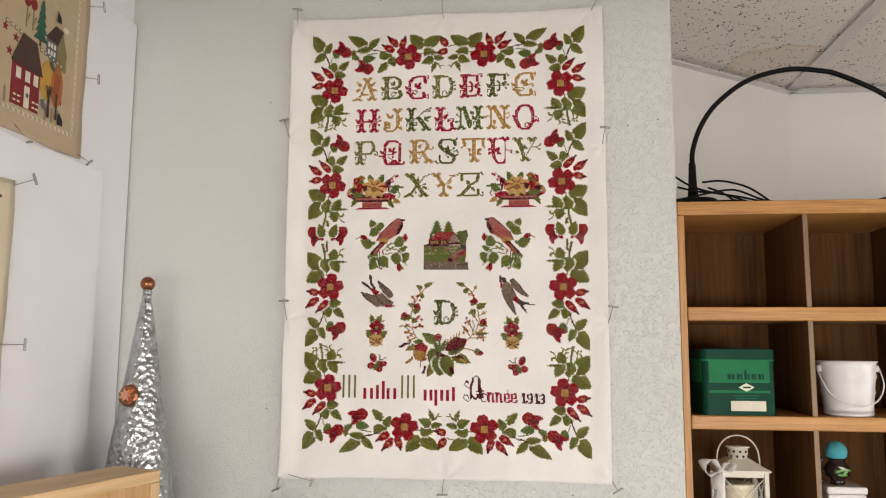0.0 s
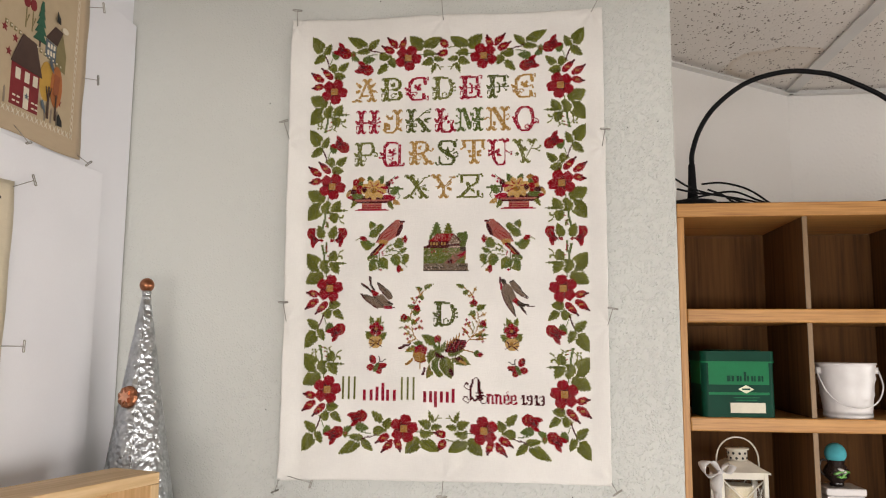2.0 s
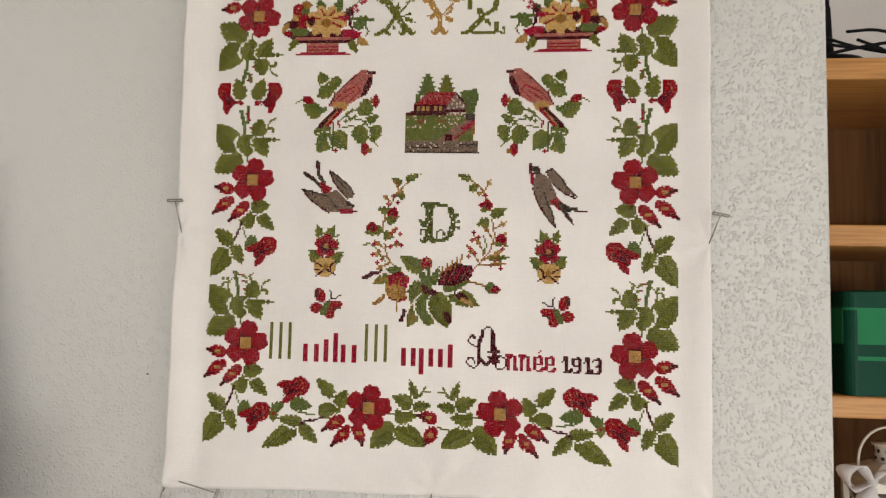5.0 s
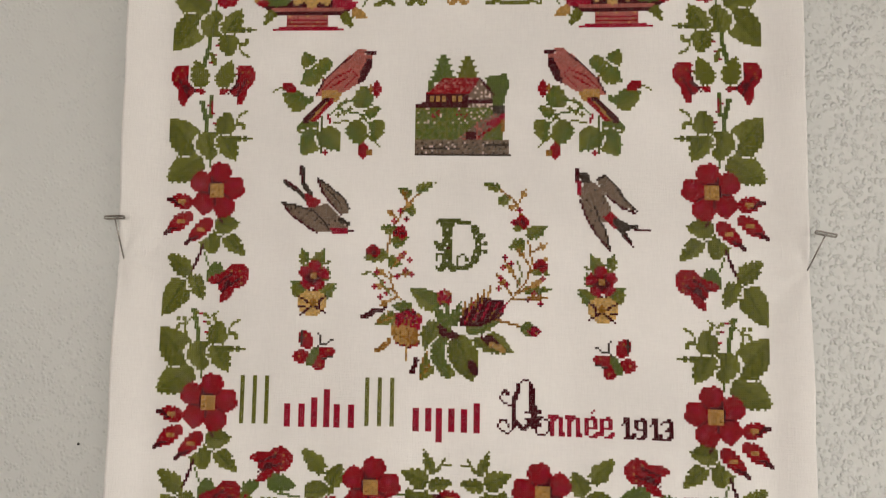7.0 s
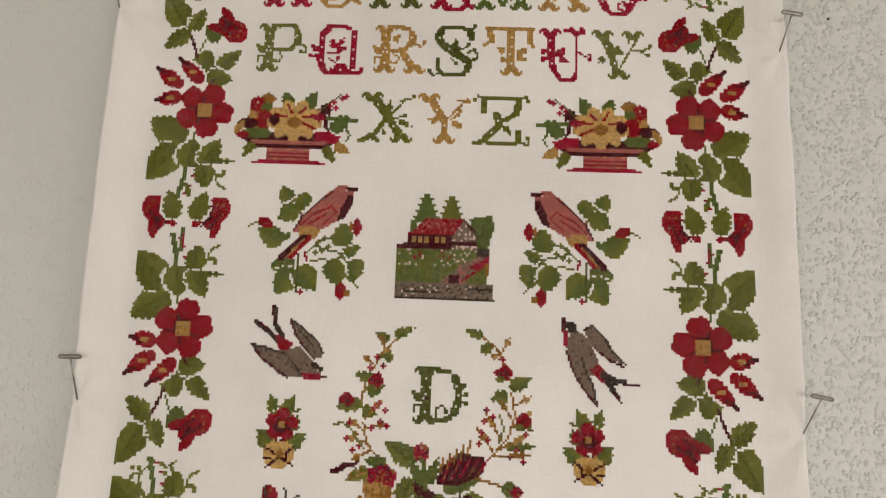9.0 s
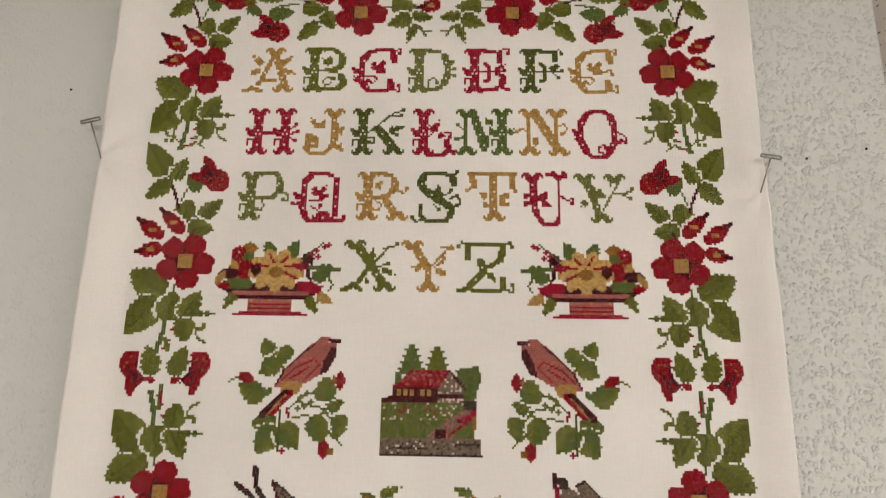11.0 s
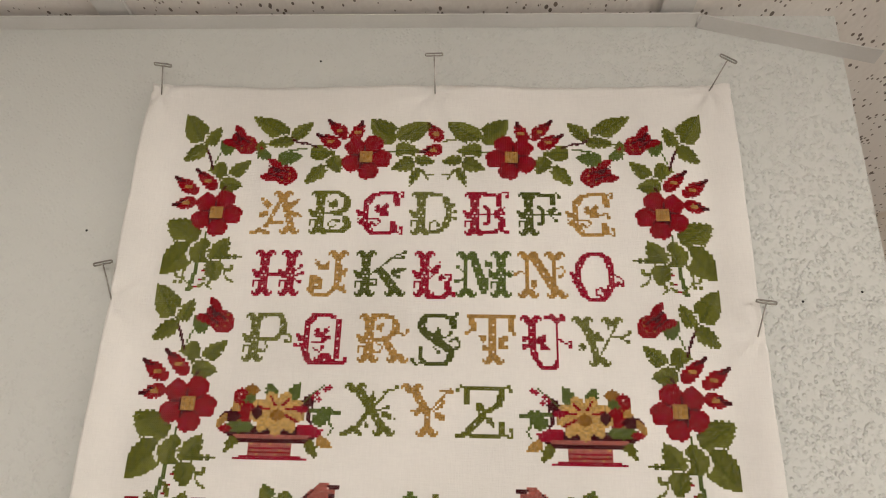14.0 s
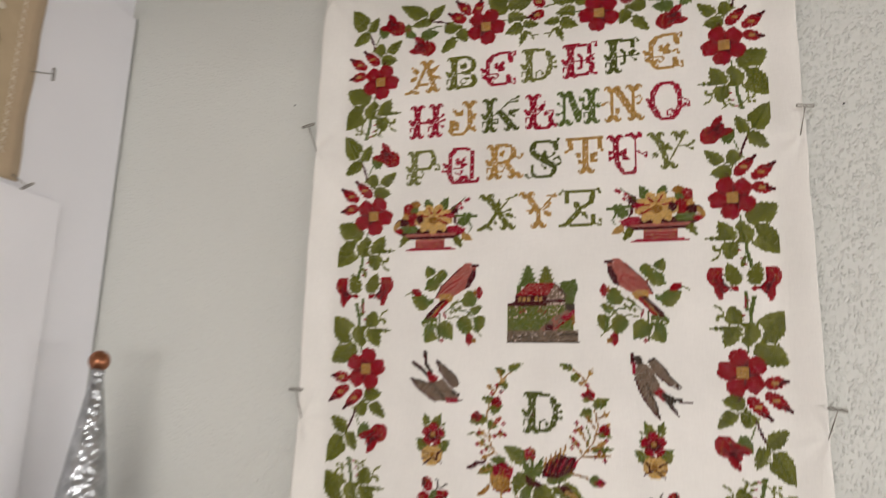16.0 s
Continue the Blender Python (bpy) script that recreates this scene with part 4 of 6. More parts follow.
def swallows():
    ch = Chart(-85, 265)
    ch.line("n", 2, (10, 1), (11, 9), (15, 15))
    ch.line("d", 1, (9, 0), (10, 8))
    ch.line("n", 2, (2, 8), (9, 13), (15, 18))
    ch.line("d", 1, (2, 7), (9, 12))
    ch.fill("r", [(11, 13), (20, 17), (18, 21), (14, 22)])
    ch.fill("b", [(0, 18), (9, 20), (15, 21), (23, 18), (30, 25), (34, 28), (33, 32), (26, 33), (19, 33), (12, 29), (4, 23)])
    ch.line("n", 1, (0, 18), (9, 20), (15, 22))
    ch.line("d", 1, (1, 19), (5, 24), (12, 29), (18, 33))
    ch.line("n", 1, (16, 22), (21, 27), (24, 31))
    ch.fill("b", [(18, 7), (25, 11), (31, 16), (34, 20), (33, 24), (29, 24), (24, 18), (20, 12)])
    ch.line("d", 1, (18, 7), (21, 14), (26, 20), (30, 24))
    ch.line("n", 1, (18, 6), (25, 11), (31, 16), (34, 21))
    ch.line("n", 1, (22, 11), (29, 18))
    ch.fill("c", [(25, 31), (33, 30), (34, 34), (26, 34)])
    ch.line("n", 2, (30, 27), (34, 29))
    ch.line("d", 1, (34, 32), (36, 32))
    ch.put(32, 29, "w")
    ch.speckle("n", 0, 14, 34, 32, 22, 11, ("b",))
    ch.sew("stitched_swallow", "taupe swallow in flight with red throat")
    ch = Chart(59, 267)
    ch.fill("b", [(2, 12), (4, 4), (8, 5), (12, 8), (16, 16), (17, 22), (13, 25), (15, 30), (16, 38), (10, 31), (5, 23)])
    ch.line("d", 1, (2, 14), (5, 23), (10, 31), (16, 38))
    ch.line("n", 1, (13, 26), (16, 37))
    ch.line("n", 1, (9, 17), (12, 26))
    ch.fill("b", [(10, 4), (14, 2), (19, 7), (23, 13), (29, 19), (22, 17), (16, 13), (12, 9)])
    ch.line("n", 1, (10, 4), (14, 2), (19, 7), (23, 13), (29, 19))
    ch.line("d", 1, (15, 12), (21, 17), (28, 20))
    ch.fill("n", [(1, 0), (6, 1), (7, 5), (3, 6)])
    ch.fill("c", [(0, 5), (3, 5), (3, 12), (1, 12)])
    ch.line("d", 2, (1, 0), (1, 4))
    ch.fill("r", [(13, 22), (17, 19), (21, 23), (19, 28)])
    ch.line("n", 3, (19, 24), (24, 27))
    ch.line("n", 2, (24, 27), (29, 27))
    ch.line("d", 1, (28, 28), (35, 28))
    ch.line("n", 2, (20, 26), (24, 32), (26, 34))
    ch.line("d", 1, (23, 31), (27, 36))
    ch.speckle("n", 0, 0, 34, 38, 22, 12, ("b",))
    ch.sew("stitched_swallow", "taupe swallow diving with red throat")


def flower_pot(ox, oy, mirrored):
    ch = Chart(ox, oy, width=22 if mirrored else 0)
    ch.leaf("f", 9, 10, 5, 0, 6, "g")
    ch.leaf("f", 11, 10, 16, 0, 6, "g")
    ch.line("h", 1, (14, 14), (15, 8), (19, 6))
    ch.leaf("f", 16, 16, 18, 9, 4)
    ch.leaf("f", 8, 23, 0, 16, 8, "g")
    ch.leaf("f", 14, 23, 22, 17, 7, "g")
    ch.oval("l", 10.5, 26, 7, 6.5)
    for a, b in (((4, 23), (17, 31)), ((17, 23), (5, 32)), ((9, 20), (12, 20)), ((4, 28), (7, 28)), ((14, 25), (14, 28))):
        ch.line("d", 1, a, b)
    ch.oval("o", 11, 26, 2, 2)
    ch.rose(11, 13, 7.4, -85)
    ch.sew("stitched_flower_pot", "red flower in a gold pot")


def butterfly(ox, oy, mirrored):
    ch = Chart(ox, oy, width=20 if mirrored else 0)
    for x, y, a, b, d in ((6, 4, 3.4, 4.6, -25), (4, 12, 4.2, 3.2, 0), (15.5, 10, 5, 2.8, -10), (12.5, 15, 3.2, 4, 15)):
        ch.oval("r", x, y, a, b, d)
    ch.oval("n", 4, 3, 1, 3.5)
    ch.line("f", 3, (8, 15), (11, 9))
    ch.line("n", 1, (11, 8), (13, 6), (13, 2), (12, 1))
    ch.line("n", 1, (13, 6), (16, 6), (18, 4), (19, 4))
    for p in ((6, 2), (17, 9), (3, 12), (13, 16)):
        ch.put(*p, "y")
    ch.line("n", 1, (14, 13), (19, 12))
    ch.sew("stitched_butterfly", "small red butterfly")


def wreath():
    """Two thin sprays of leaves and berries that meet in a cluster of fruit, buds and broad leaves."""
    ch = Chart(-47, 271)
    left = [(36, 3), (28, 9), (22, 17), (17, 25), (15, 34), (16, 44), (18, 54), (24, 62)]
    right = [(68, 4), (76, 10), (80, 18), (83, 29), (85, 40), (82, 50), (74, 59), (64, 67)]
    for path in (left, right):
        ch.line("o", 1, *path)
    for a, b, c, d, w in ((28, 6, 38, 2, 4), (27, 8, 20, 5, 4), (24, 13, 28, 18, 5), (20, 26, 11, 24, 5), (17, 32, 25, 29, 6), (15, 40, 22, 42, 6), (15, 36, 8, 41, 5),
                          (70, 5, 61, 2, 4), (74, 9, 68, 12, 5), (82, 28, 92, 23, 6), (82, 31, 74, 33, 6), (85, 42, 93, 46, 4), (80, 54, 94, 53, 4)):
        ch.leaf("f", a, b, c, d, w, "g")
    for a, b in (((24, 11), (22, 6)), ((21, 16), (26, 12)), ((20, 20), (15, 16)), ((17, 44), (24, 36)), ((17, 50), (10, 44)), ((19, 55), (9, 52)), ((18, 48), (26, 46)), ((20, 58), (12, 62)),
                 ((78, 12), (82, 5)), ((79, 16), (74, 13)), ((82, 24), (76, 20)), ((84, 36), (92, 31)), ((84, 42), (78, 34)), ((83, 46), (92, 38)), ((80, 52), (72, 40)), ((78, 55), (90, 49)), ((76, 57), (68, 46)), ((75, 58), (92, 57))):
        ch.line("o", 1, a, b)
        ch.leaf("y" if (a[0] + b[1]) % 2 else "o", (a[0] + b[0]) / 2, (a[1] + b[1]) / 2, b[0], b[1], 2.6)
    for x, y in ((21, 16), (24, 20), (18, 21), (22, 24), (23, 37), (26, 40), (21, 39), (24, 45), (27, 47), (20, 48), (10, 46), (13, 51), (9, 53), (15, 56), (12, 58),
                 (79, 15), (76, 21), (72, 38), (71, 43), (75, 41), (70, 48), (73, 51), (69, 53), (90, 48), (86, 55), (89, 60), (83, 58)):
        ch.oval("c", x, y, 1.5, 1.2)
        if (x + y) % 3 == 0:
            ch.put(x, y, "p")
    for x, y in ((8, 36), (89, 42), (80, 21), (21, 27)):
        ch.oval("r", x, y, 3.4, 3.4)
        ch.oval("g", x - 2, y + 3, 2.2, 1.6)
        ch.put(x, y, "d"), ch.put(x + 1, y, "d")
    ch.line("h", 1, (3, 47), (7, 46), (11, 49), (17, 57))
    ch.line("h", 1, (78, 40), (80, 46), (78, 52))
    ch.line("d", 2, (4, 68), (9, 65), (15, 64))
    # the cluster
    ch.leaf("f", 41, 63, 27, 54, 9, "k")
    ch.leaf("g", 22, 66, 10, 71, 6, "o")
    ch.leaf("f", 28, 64, 18, 62, 6)
    ch.oval("y", 26, 74, 8.5, 8, 20)
    ch.fill("c", [(20, 66), (27, 63), (33, 67), (31, 74), (25, 71), (19, 73)])
    ch.oval("o", 29, 77, 4.5, 4)
    ch.line("r", 1, (20, 80), (26, 82), (31, 80))
    ch.line("o", 2, (17, 79), (11, 84))
    ch.line("y", 1, (25, 82), (25, 88))
    ch.leaf("g", 39, 69, 34, 83, 9, "k")
    ch.fill("d", [(30, 88), (37, 83), (38, 88), (33, 94)])
    ch.leaf("g", 41, 83, 32, 97, 9, "o")
    ch.line("d", 2, (30, 88), (28, 94))
    ch.leaf("f", 45, 76, 45, 97, 16, "g")
    ch.leaf("g", 49, 76, 57, 97, 14, "k")
    ch.oval("d", 57, 91, 2, 4, -25)
    ch.leaf("g", 57, 75, 76, 83, 10, "k")
    ch.fill("d", [(60, 76), (67, 76), (72, 81), (64, 80)])
    ch.leaf("y", 64, 79, 73, 83, 3)
    ch.leaf("f", 53, 73, 70, 68, 8, "h")
    ch.oval("d", 43, 72, 3, 5)
    ch.oval("d", 47, 76, 3, 2)
    ch.fill("d", [(50, 72), (52, 64), (60, 57), (72, 59), (71, 66), (62, 71)])
    for k in range(5):
        ch.line("c", 1, (53 + 4 * k, 70 - k), (57 + 4 * k, 60))
        ch.line("o", 1, (52 + 3 * k, 66 - 2 * k), (53 + 3 * k, 60 - 2 * k))
    ch.leaf("f", 45, 72, 38, 62, 5), ch.leaf("f", 46, 72, 51, 60, 5)
    ch.oval("c", 43, 58, 3.6, 4)
    ch.put(43, 56, "w"), ch.put(44, 59, "d")
    ch.line("f", 2, (44, 62), (46, 74))
    ch.line("o", 1, (68, 68), (80, 71), (82, 72))
    ch.oval("f", 83, 72, 3.6, 3.2), ch.oval("c", 86, 73, 3, 2.4)
    ch.speckle("y", 0, 0, 98, 98, 4, 31, ("o",))
    ch.speckle("o", 0, 50, 98, 98, 6, 32, ("y", "c"))
    ch.speckle("d", 0, 0, 98, 98, 9, 33, ("c", "r"))
    ch.speckle("h", 0, 0, 98, 98, 7, 34, ("g", "f"))
    ch.speckle("k", 0, 0, 98, 98, 7, 35, ("g", "f"))
    ch.sew("stitched_wreath", "wreath of leaves, berries and fruit")


def inscription():
    """The words at the foot; the two names are plain bars of their size and colour."""
    bars = Chart(0, 366)
    for x, w, c in ((-104, 20, "g"), (-43, 20, "h")):
        for k in (3, 9, 15):
            bars.line(c, 2, (x + k, 3), (x + k, 24))
    for u, top, low in ((-79, 16, 24), (-72, 16, 24), (-66, 13, 24), (-60, 9, 24), (-55, 16, 24), (-48, 16, 24), (-17, 17, 25), (-11, 17, 25), (-6, 17, 30), (0, 17, 25), (6, 17, 25), (12, 14, 25)):
        bars.line("c", 3, (u, top), (u, low))
    bars.sew("stitched_bar", "green and crimson stitched bars")
    ch = Chart(22, 367)
    ch.strokes("d", "1:5,22 4,19 1,19 0,22 2,24 5,25 8,22;2:8,22 8,9 10,3;1:10,2 12,0 14,0 16,3;3:16,5 17,21;1:8,10 6,12 3,11 1,9 2,6 4,5 5,7;2:9,20 12,23 15,20;1:13,15 20,15;1:13,18 20,18;1:17,22 19,25 22,25 24,23 24,19 21,17 19,19 20,21")
    ch.sew("stitched_letter", "maroon ornate capital A")
    small = {"n": "1:0,0 1,0;2:1.5,0 1.5,8;1:0,0 2,1 4,0;2:5.5,1 5.5,8;1:6,8 7,8", "e": "2:1,1 1,7;1:1,0 4,0;2:5,1 5,3;1:1,4 5,4;1:2,8 5,8;1:5,7 6,7",
             "1": "1:0,2 2,0;2:3,0 3,8;1:1,8 5,8", "9": "1:1,0 4,0;2:5,1 5,7;1:1,8 4,8;1:0,7 0,7;2:0.5,1 0.5,3;1:1,4 5,4", "3": "1:0,1 1,0 4,0;2:5,1 5,3;1:2,4 4,4;2:5,5 5,7;1:1,8 4,8;1:0,7 0,7"}
    for g, u, c in (("n", 46, "c"), ("n", 54, "c"), ("e", 63, "c"), ("e", 70, "c"), ("1", 80, "d"), ("9", 86, "d"), ("1", 93, "d"), ("3", 98, "d")):
        ch = Chart(u, 384)
        ch.strokes(c, small[g])
        if u == 63:
            ch.line(c, 1, (3, -3), (4, -4))
        ch.sew("stitched_letter", {"c": "small crimson letter ", "d": "small maroon figure "}[c] + g)


vase(-102, False)
vase(45, True)
perched_bird(-91, 206, False)
perched_bird(40, 206, True)
cottage()
swallows()
flower_pot(-79, 306, False)
flower_pot(60, 307, True)
butterfly(-77, 346, False)
butterfly(67, 347, True)
wreath()
inscription()


# ---- pins ----
def t_pin(point, head, bar):
    """A steel T-pin: a straight shank and a flattened wire loop across its end."""
    point, head, bar = Vector(point), Vector(head), Vector(bar).normalized()
    ob = thing("t_pin", "bright steel T-pin stuck through cloth into the wall", "pin", "pins holding the cloths", at=point)
    d = (head - point).normalized()
    bm = bmesh.new()
    tube_into(bm, [point - d * 0.004, point.lerp(head, 0.5), head], 0.00068, 6)
    under(part("shank", bm, M_PIN), ob)
    bar = (bar - d * bar.dot(d)).normalized()
    w, g = 0.0088, 0.0013
    loop = [head + bar * w * s + d * g * k for s, k in ((0, 0), (0.9, 0), (1.0, 0.9), (0.9, 1.8), (0, 1.8), (-0.9, 1.8), (-1.0, 0.9), (-0.9, 0), (0, 0))]
    bm = bmesh.new()
    tube_into(bm, smooth_path(loop, 4), 0.00085, 6)
    under(part("crossbar", bm, M_PIN), ob)
    return ob


for k, (px, pz, hx, hz) in enumerate(PINS):
    tilt = (1, 0, 0) if k not in (2, 7, 9) else ((0.75, 0, -0.65) if k == 2 else (0.8, 0, 0.6))
    t_pin((px, cloth_y(px, pz), pz), (hx, WALL - 0.027, hz), tilt)
t_pin((-0.441, cloth_y(-0.441, 1.484), 1.484), (-0.402, WALL - 0.012, 1.474), (0.2, 0.3, 1))

# ---- cloths on the side wall ----
SIDE = LEFT + 0.0006


def flat(pts, x, t=0.0008):
    """A thin shape sewn on a cloth of the side wall, given in y and z."""
    bm = bmesh.new()
    a = [bm.verts.new((x, y, z)) for y, z in pts]
    b = [bm.verts.new((x + t, y, z)) for y, z in pts]
    bm.faces.new(a)
    bm.faces.new(b[::-1])
    for i in range(len(a)):
        j = (i + 1) % len(a)
        bm.faces.new((a[i], b[i], b[j], a[j]))
    bmesh.ops.recalc_face_normals(bm, faces=bm.faces)
    return bm


def round_pts(y, z, ry, rz, n=18):
    return [(y + ry * math.cos(2 * math.pi * k / n), z + rz * math.sin(2 * math.pi * k / n)) for k in range(n)]


def star_pts(y, z, r):
    return [(y + (r if k % 2 == 0 else r * 0.42) * math.sin(math.pi * k / 5), z + (r if k % 2 == 0 else r * 0.42) * math.cos(math.pi * k / 5)) for k in range(10)]


def wavy_cloth(y0, y1, z0, z1, x, amp, n=24):
    bm = bmesh.new()
    rows = []
    for j in range(n + 1):
        row = []
        for i in range(n + 1):
            u, v = i / n, j / n
            edge = max(abs(u - 0.5), abs(v - 0.5)) * 2
            off = 0.0008 + amp * edge ** 6 * (0.5 + 0.5 * math.sin(9 * u + 7 * v))
            row.append(bm.verts.new((x + off, y0 + (y1 - y0) * u + 0.0012 * math.sin(v * 17) * edge ** 8, z0 + (z1 - z0) * v + 0.002 * math.sin(u * 13) * edge ** 8)))
        rows.append(row)
    for j in range(n):
        for i in range(n):
            bm.faces.new((rows[j][i], rows[j][i + 1], rows[j + 1][i + 1], rows[j + 1][i])).smooth = True
    return bm


C_RED = surface("brick_red_stitching", (0.19, 0.014, 0.018), 0.8, amount=0.2, fine=600)
C_ROOF = surface("dark_brown_stitching", (0.06, 0.03, 0.022), 0.8, amount=0.2, fine=600)
C_BLUE = surface("slate_stitching", (0.10, 0.12, 0.14), 0.8, amount=0.2, fine=600)
C_OLIVE = surface("olive_stitching", (0.22, 0.18, 0.08), 0.8, amount=0.2, fine=600)
C_YELLOW = surface("mustard_stitching", (0.50, 0.29, 0.05), 0.8, amount=0.2, fine=600)
C_ORANGE = surface("rust_orange_stitching", (0.40, 0.13, 0.035), 0.8, amount=0.2, fine=600)
C_PINE = surface("pine_green_stitching", (0.02, 0.09, 0.05), 0.8, amount=0.2, fine=600)
C_PALE = surface("pale_stitching", (0.66, 0.60, 0.48), 0.8, amount=0.1, fine=600)
C_GREY = surface("grey_brown_stitching", (0.24, 0.19, 0.14), 0.8, amount=0.2, fine=600)


def house_cloth():
    ob = thing("house_sampler", "tan linen sampler with red house and autumn trees", "sampler", at=(LEFT, 1.02, 2.04))

    def add(name, pts, m, lift=0.0022):
        if name not in ("lace_cross", "ground_panel"):
            pts = [(1.02 + (y - 1.02) * 0.84, 2.08 + (z - 2.08) * 0.87) for y, z in pts]
        return under(part(name, flat(pts, SIDE + lift), m), ob)
    c = under(part("cloth", wavy_cloth(0.80, 1.2405, 2.041, 2.356, SIDE, 0.002), M_TAN), ob)
    sol = c.modifiers.new("thickness", "SOLIDIFY")
    sol.thickness, sol.offset = 0.0007, 1
    add("ground_panel", [(0.82, 2.078), (1.208, 2.078), (1.208, 2.35), (0.82, 2.35)], surface("oatmeal_linen", (0.46, 0.36, 0.235), 0.85, amount=0.08, fine=900), 0.0014)
    n = 0
    for k in range(24):
        for y, z in ((1.21, 2.076 + k * 0.0115), (0.945 + k * 0.0115, 2.076)):
            add("lace_cross", [(y - 0.004, z - 0.005), (y, z - 0.001), (y + 0.004, z - 0.005), (y + 0.001, z), (y + 0.004, z + 0.005), (y, z + 0.001), (y - 0.004, z + 0.005), (y - 0.001, z)], C_PALE)
    add("house_wall", [(1.055, 2.086), (1.135, 2.086), (1.135, 2.165), (1.055, 2.165)], C_RED)
    add("roof", [(1.05, 2.162), (1.141, 2.158), (1.118, 2.216), (1.078, 2.22)], C_ROOF, 0.0034)
    for y in (1.066, 1.092, 1.116):
        add("window", [(y, 2.135), (y + 0.013, 2.135), (y + 0.013, 2.155), (y, 2.155)], C_PALE, 0.0031)
    add("door", [(1.092, 2.087), (1.106, 2.087), (1.106, 2.127), (1.092, 2.127)], C_PALE, 0.0031)
    add("star", star_pts(1.099, 2.11, 0.006), C_BLUE, 0.004)
    for y in (1.062, 1.074, 1.116, 1.127):
        add("picket", [(y, 2.092), (y + 0.007, 2.092), (y + 0.007, 2.095), (y, 2.095)], C_PALE, 0.0031)
        add("picket", [(y, 2.102), (y + 0.007, 2.102), (y + 0.007, 2.105), (y, 2.105)], C_PALE, 0.0031)
    add("tree_crown", round_pts(1.156, 2.158, 0.021, 0.038), C_YELLOW)
    add("tree_crown", round_pts(1.187, 2.156, 0.018, 0.041), C_ORANGE, 0.0031)
    add("tree_leafage", [(1.176, 2.14), (1.192, 2.135), (1.196, 2.178), (1.178, 2.18)], surface("russet_stitching", (0.32, 0.09, 0.03), 0.8, amount=0.25, fine=600), 0.004)
    add("trunk", [(1.160, 2.088), (1.166, 2.088), (1.165, 2.15), (1.161, 2.15)], C_ROOF, 0.004)
    add("branch", [(1.160, 2.125), (1.162, 2.125), (1.155, 2.148), (1.153, 2.148)], C_ROOF, 0.004)
    add("branch", [(1.164, 2.13), (1.166, 2.13), (1.173, 2.15), (1.171, 2.15)], C_ROOF, 0.004)
    add("trunk", [(1.183, 2.09), (1.188, 2.09), (1.187, 2.14), (1.184, 2.14)], C_ROOF, 0.0048)
    for k in range(13):
        y = 0.96 + 0.0195 * k
        if not 1.045 < y < 1.137:
            add("picket", [(y, 2.083), (y + 0.005, 2.083), (y + 0.005, 2.108), (y + 0.0025, 2.113), (y, 2.108)], C_GREY)
    add("gable_house", [(1.147, 2.206), (1.180, 2.200), (1.180, 2.235), (1.147, 2.24)], C_BLUE)
    add("gable_wall", [(1.181, 2.196), (1.212, 2.19), (1.213, 2.225), (1.197, 2.268), (1.181, 2.236)], C_OLIVE)
    add("roof", [(1.145, 2.241), (1.181, 2.236), (1.197, 2.268), (1.172, 2.272)], C_ROOF, 0.0031)
    for y in (1.152, 1.161, 1.17):
        for z in (2.21, 2.224):
            add("window", [(y, z), (y + 0.005, z), (y + 0.005, z + 0.009), (y, z + 0.009)], C_PALE, 0.0031)
    for k in range(5):
        z = 2.226 + 0.015 * k
        w = 0.021 - 0.0035 * k
        add("pine_tier", [(1.129 - w, z), (1.129 + w, z), (1.129 + w * 0.35, z + 0.017), (1.129 - w * 0.35, z + 0.017)], C_PINE, 0.0022 + 0.0003 * k)
    add("trunk", [(1.127, 2.215), (1.131, 2.215), (1.131, 2.228), (1.127, 2.228)], C_ROOF)
    for y, z in ((1.045, 2.176), (1.06, 2.205), (1.20, 2.13), (1.03, 2.215)):
        add("star", star_pts(y, z, 0.0085), C_RED)
    for k in range(14):
        y = 1.03 + 0.0125 * k
        z = 2.222 - 0.002 * k
        add("band_square", [(y, z), (y + 0.008, z), (y + 0.008, z + 0.008), (y, z + 0.008)], C_OLIVE, 0.0018)
        add("band_centre", [(y + 0.0025, z + 0.0025), (y + 0.0055, z + 0.0025), (y + 0.0055, z + 0.0055), (y + 0.0025, z + 0.0055)], C_PALE, 0.0029)
    for y in (1.085, 1.104):
        add("flower_head", round_pts(y, 2.285, 0.009, 0.011), C_RED)
        add("stem", [(y - 0.0012, 2.235), (y + 0.0012, 2.235), (y + 0.0012, 2.275), (y - 0.0012, 2.275)], C_OLIVE)
        add("stem_leaf", [(y, 2.245), (y + 0.008, 2.262), (y + 0.0055, 2.263)], C_OLIVE, 0.003)
    for y, z in ((1.144, 2.107), (1.164, 2.19)):
        add("crow_body", [(y - 0.006, z + 0.008), (y, z + 0.012), (y + 0.006, z), (y + 0.009, z - 0.012), (y + 0.002, z - 0.006), (y - 0.004, z)], C_BLUE, 0.0056)
    add("cat", [(1.193, 2.083), (1.208, 2.083), (1.206, 2.095), (1.200, 2.1), (1.196, 2.106), (1.192, 2.1)], M_HOLE, 0.0056)
    add("cat", [(1.172, 2.282), (1.184, 2.28), (1.182, 2.292), (1.177, 2.296), (1.172, 2.302)], M_HOLE, 0.0056)
    add("cloud", round_pts(1.2, 2.273, 0.010, 0.006), C_PALE, 0.0056)


house_cloth()


